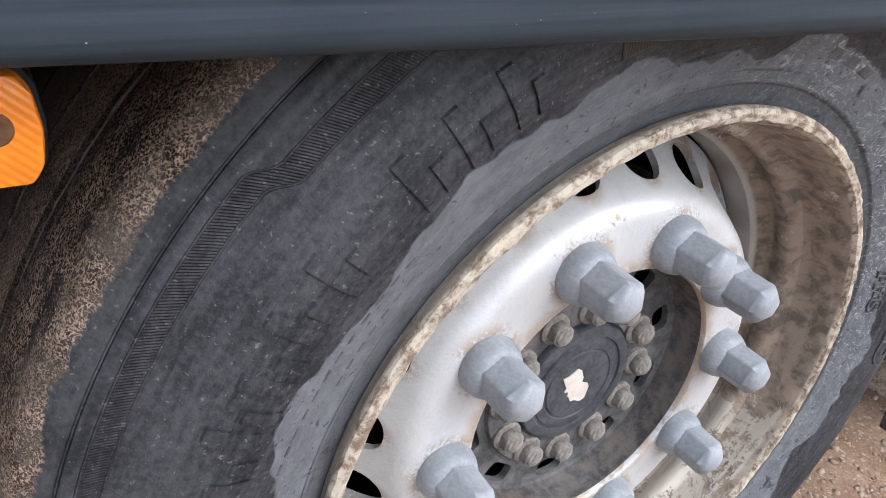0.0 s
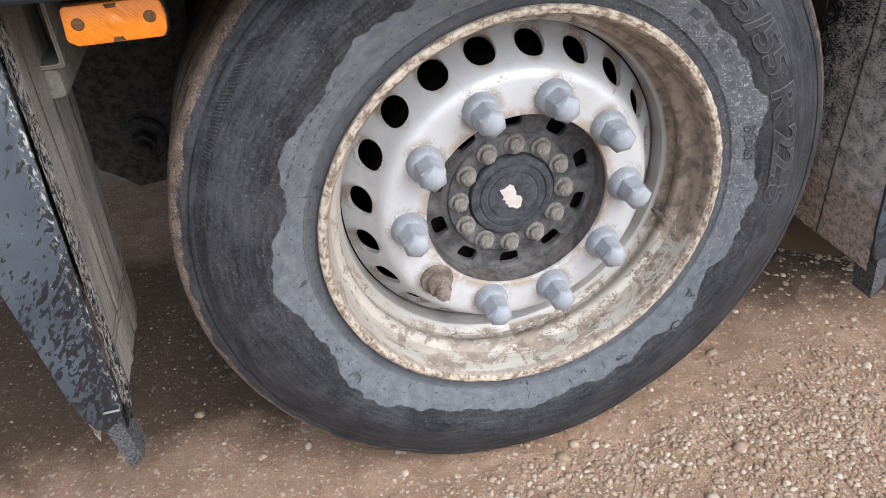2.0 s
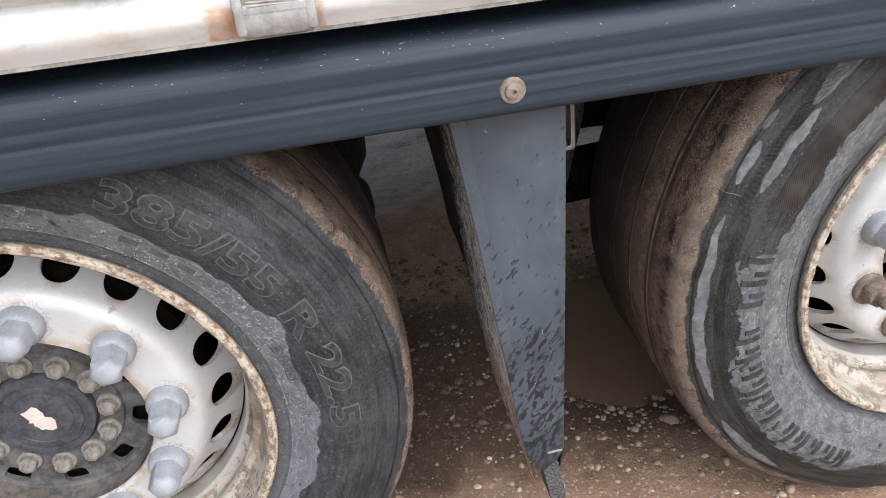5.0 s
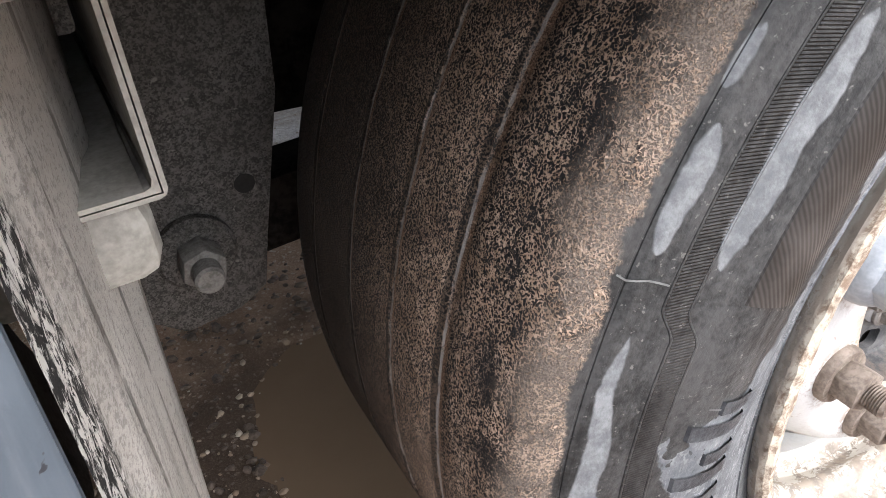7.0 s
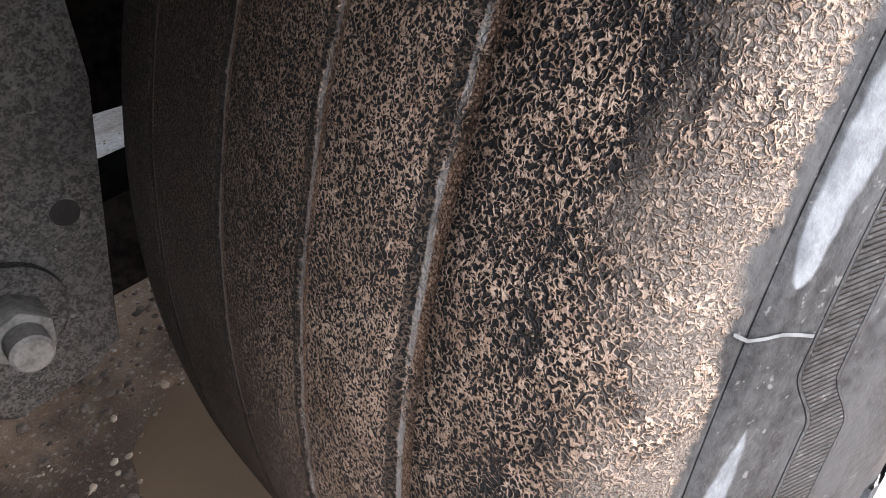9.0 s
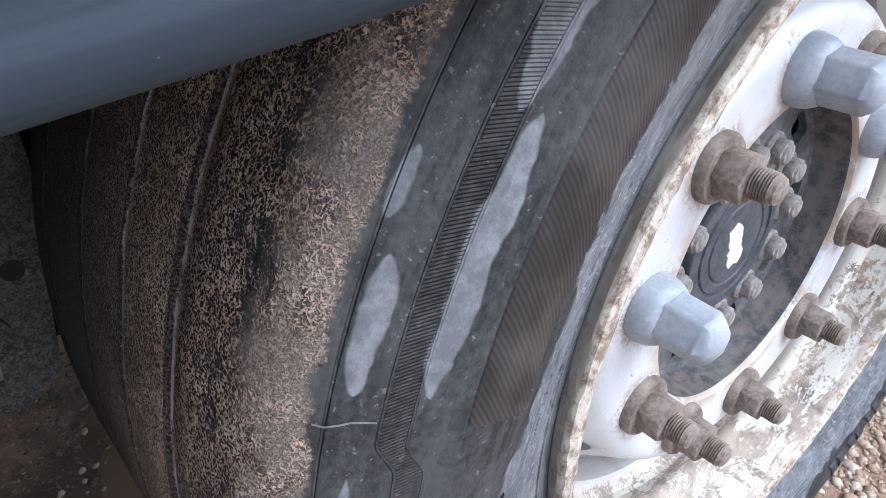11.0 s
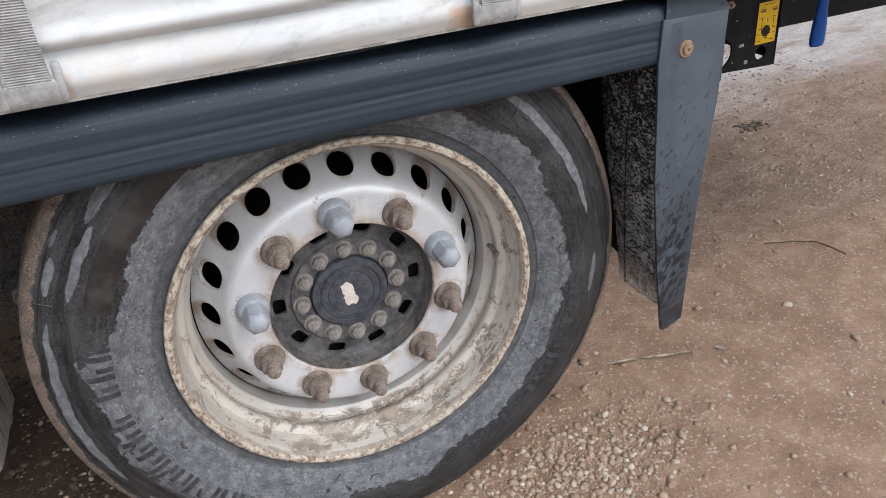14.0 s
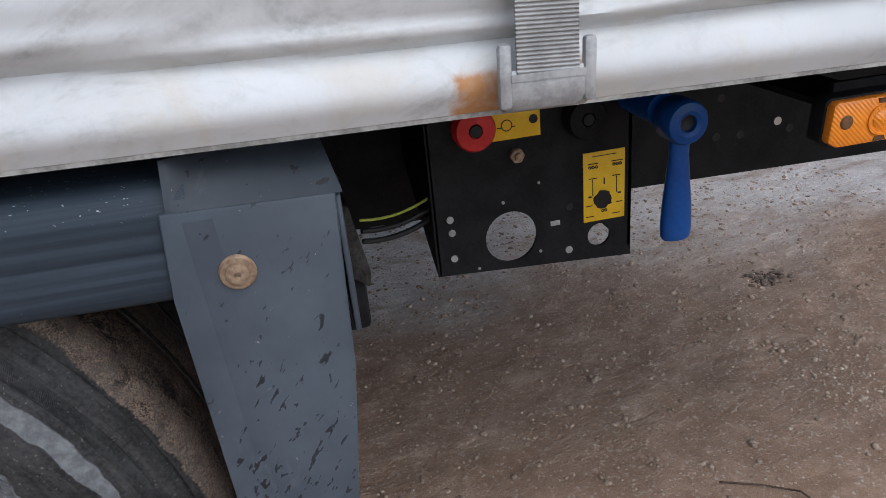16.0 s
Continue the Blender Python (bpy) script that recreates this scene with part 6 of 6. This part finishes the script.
# control panel: folded black plate with punched openings
def punched(bm, x0, x1, z0, z1, cx, cz, r, y0, y1, k=32):
    """A rectangle of plate with one round opening through it."""
    loops = []
    for y in (y0, y1):
        o, h = [], []
        for j in range(k):
            t = math.tau * j / k
            c, s = math.cos(t), math.sin(t)
            m = max(abs(c), abs(s))
            o.append(bm.verts.new(((x0 + x1) / 2 + c / m * (x1 - x0) / 2, y, (z0 + z1) / 2 + s / m * (z1 - z0) / 2)))
            h.append(bm.verts.new((cx + c * r, y, cz + s * r)))
        loops.append((o, h))
    (o0, h0), (o1, h1) = loops
    for j in range(k):
        l = (j + 1) % k
        bm.faces.new((o0[j], o0[l], h0[l], h0[j]))
        bm.faces.new((o1[j], h1[j], h1[l], o1[l]))
        bm.faces.new((h0[j], h0[l], h1[l], h1[j]))
        bm.faces.new((o0[j], o1[j], o1[l], o0[l]))


PY = 0.195
panel = thing("control_panel", "black folded steel control panel with punched holes", "control panel", at=(0.1286, -0.030, 0.0547))
panel.scale = (0.931, 1.0, 0.9575)
bm = bmesh.new()
punched(bm, 2.100, 2.208, 0.644, 0.745, 2.154, 0.678, 0.0315, PY, PY + 0.004)
punched(bm, 2.236, 2.305, 0.644, 0.690, 2.264, 0.661, 0.0145, PY, PY + 0.004)
box(bm, 2.064, 2.100, PY, PY + 0.004, 0.644, 0.860)
box(bm, 2.208, 2.236, PY, PY + 0.004, 0.644, 0.860)
box(bm, 2.100, 2.208, PY, PY + 0.004, 0.745, 0.860)
box(bm, 2.236, 2.305, PY, PY + 0.004, 0.690, 0.860)
for v in bm.verts:
    if v.co.z < 0.6445:
        v.co.z -= 0.066 * (v.co.x - 2.064)
bmesh.ops.remove_doubles(bm, verts=bm.verts, dist=0.0002)
part("plate", bm, M["black"], panel)
bm = bmesh.new()
prism(bm, [(0.0, 0.644), (0.055, 0.668), (0.17, 0.735), (0.185, 0.86), (0.0, 0.86)], 0, 0.004)
for v in bm.verts:
    v.co = (2.062 + v.co.y, PY + v.co.x, v.co.z)
part("side_fold", bm, M["black"], panel)
bm = bmesh.new()
box(bm, 2.301, 2.305, PY, PY + 0.148, 0.64, 0.86)
part("side_fold", bm, M["black"], panel)
for sx, sz in ((2.082, 0.712), (2.083, 0.696), (2.083, 0.664)):
    bm = bmesh.new()
    cyl(bm, 0.0042, PY - 0.0012, PY, 14, sx, sz)
    part("stud_hole", bm, M["galv"], panel, "small pale hole")
for sx, sz, sr, sm in ((2.227, 0.697, 0.0042, "ink"), (2.225, 0.643, 0.0045, "galv"), (2.146, 0.716, 0.0018, "galv"), (2.189, 0.648, 0.0018, "galv"), (2.112, 0.640, 0.0016, "galv"), (2.190, 0.733, 0.0015, "galv")):
    bm = bmesh.new()
    cyl(bm, sr, PY - 0.0012, PY, 14, sx, sz + 0.006)
    part("stud_hole", bm, M[sm], panel, "small round hole")
bm = bmesh.new()
box(bm, 2.2025, 2.2145, PY - 0.0012, PY, 0.683, 0.689, 0.0005)
part("slot", bm, M["galv"], panel, "pale punched slot")
bm = bmesh.new()
prism(bm, hexagon(0.0085), PY - 0.009, PY, 0.001)
cyl(bm, 0.0045, PY - 0.014, PY - 0.009, 12)
bmesh.ops.translate(bm, verts=bm.verts, vec=(2.164, 0, 0.776))
part("bolt", bm, M["rust"], panel, "rusty hex bolt")
for cx, cz, mat, lab, nm in ((2.115, 0.814, "red", "red round valve knob", "knob"), (2.243, 0.808, "black", "black round valve knob", "knob")):
    bm = bmesh.new()
    lathe(bm, [(0.0235, PY), (0.0235, PY - 0.016), (0.021, PY - 0.020), (0.008, PY - 0.0205), (0.0065, PY - 0.016), (1e-5, PY - 0.016)], 36)
    bmesh.ops.translate(bm, verts=bm.verts, vec=(cx, 0, cz))
    knob = part(nm, bm, M[mat], panel, lab)
    bm = bmesh.new()
    cyl(bm, 0.0062, PY - 0.0215, PY - 0.0165, 16, cx, cz)
    part("socket", bm, M["ink"], knob, "dark centre hole")


def label_plate(x0, x1, z0, z1, marks):
    bm = bmesh.new()
    box(bm, x0, x1, PY - 0.0016, PY - 0.0002, z0, z1, 0.0004)
    l = part("label_plate", bm, M["yellow"], panel, "yellow instruction label with black marks")
    for mx, mz, mw, mh in marks:
        bm = bmesh.new()
        box(bm, mx - mw / 2, mx + mw / 2, PY - 0.0022, PY - 0.0016, mz - mh / 2, mz + mh / 2)
        part("mark", bm, M["ink"], l)
    return l


big = label_plate(2.244, 2.296, 0.680, 0.764, [(2.256, 0.7505, 0.013, 0.001), (2.286, 0.7505, 0.014, 0.001), (2.256, 0.733, 0.010, 0.001), (2.285, 0.733, 0.010, 0.001), (2.2555, 0.722, 0.0008, 0.020), (2.2855, 0.722, 0.0008, 0.020), (2.270, 0.728, 0.0014, 0.008), (2.252, 0.711, 0.004, 0.002), (2.289, 0.711, 0.004, 0.002), (2.289, 0.700, 0.008, 0.001), (2.251, 0.700, 0.008, 0.001), (2.252, 0.6865, 0.010, 0.001), (2.285, 0.6865, 0.010, 0.001), (2.270, 0.759, 0.030, 0.0008)])
for bx, bz in ((2.252, 0.7465), (2.256, 0.7465), (2.260, 0.7465), (2.282, 0.7465), (2.286, 0.7465), (2.290, 0.7465), (2.268, 0.692), (2.272, 0.692)):
    bm = bmesh.new()
    lathe(bm, [(0.0019, PY - 0.0016), (0.0019, PY - 0.0023), (0.0009, PY - 0.0023), (0.0009, PY - 0.0016)], 14)
    bmesh.ops.translate(bm, verts=bm.verts, vec=(bx, 0, bz))
    part("mark", bm, M["ink"], big)
rnd = random.Random(8)
bm = bmesh.new()
prism(bm, [(2.268 + math.cos(math.tau * i / 20) * 0.0135 * rnd.uniform(0.75, 1.1), 0.706 + math.sin(math.tau * i / 20) * 0.0115 * rnd.uniform(0.8, 1.1)) for i in range(20)], PY - 0.0024, PY - 0.0016)
part("torn_hole", bm, M["ink"], big, "black torn hole")
small = label_plate(2.137, 2.194, 0.794, 0.830, [(2.147, 0.808, 0.006, 0.001), (2.163, 0.808, 0.004, 0.001)])
for bx, bz, br, bi in ((2.155, 0.810, 0.0065, 0.0055), (2.186, 0.813, 0.005, 0.0002)):
    bm = bmesh.new()
    lathe(bm, [(br, PY - 0.0016), (br, PY - 0.0024), (bi, PY - 0.0024), (bi, PY - 0.0016)], 24)
    bmesh.ops.translate(bm, verts=bm.verts, vec=(bx, 0, bz))
    part("mark", bm, M["ink"], small)

# blue lever
lever = thing("blue_lever", "blue plastic lever hanging under the curtain", "lever")
bm = bmesh.new()
lathe(bm, [(0.0085, 0.070), (0.0125, 0.068), (0.0195, 0.070), (0.0215, 0.074), (0.0215, 0.098), (0.0195, 0.101), (0.0085, 0.101)], 36, True)
part("boss", bm, M["blue"], lever).location = (2.279, -0.012, 0.836)
bm = bmesh.new()
rows = []
for z, w, d in ((-0.016, 0.0085, 0.007), (-0.035, 0.0085, 0.0075), (-0.060, 0.0105, 0.0085), (-0.085, 0.0128, 0.0095), (-0.108, 0.0138, 0.0100), (-0.119, 0.0132, 0.0095), (-0.1225, 0.0112, 0.0075)):
    rows.append([bm.verts.new((1.2 * w * math.cos(math.tau * i / 20), 0.086 + d * math.sin(math.tau * i / 20), z)) for i in range(20)])
for p, q in zip(rows, rows[1:]):
    for i in range(20):
        bm.faces.new((p[i], p[(i + 1) % 20], q[(i + 1) % 20], q[i]))
bm.faces.new(rows[-1])
bm.faces.new(rows[0])
part("grip", bm, M["blue"], lever).location = (2.279, -0.012, 0.836)
bm = bmesh.new()
cyl(bm, 0.016, 0.095, 0.20, 24, 2.272, 0.842)
part("shaft", bm, M["blue"], lever)
bm = bmesh.new()
lathe(bm, [(0.0086, 0.076), (1e-5, 0.078)], 20)
part("socket", bm, M["ink"], lever, "dark socket").location = (2.279, -0.012, 0.836)

# cables sagging behind the end cover
for k, (dz, mat, lab) in enumerate(((0.0, "cable", "black cable with sag"), (0.012, "lime", "thin yellow-green striped cable"), (-0.012, "cable", "black cable with sag"))):
    pts = [(1.972 + 0.012 * i, 0.16 + 0.004 * i, 0.738 + dz + 0.05 * ((i - 3) / 9) ** 2) for i in range(14)]
    stick("cable", pts, 0.0032 if mat == "cable" else 0.0016, M[mat], lab)
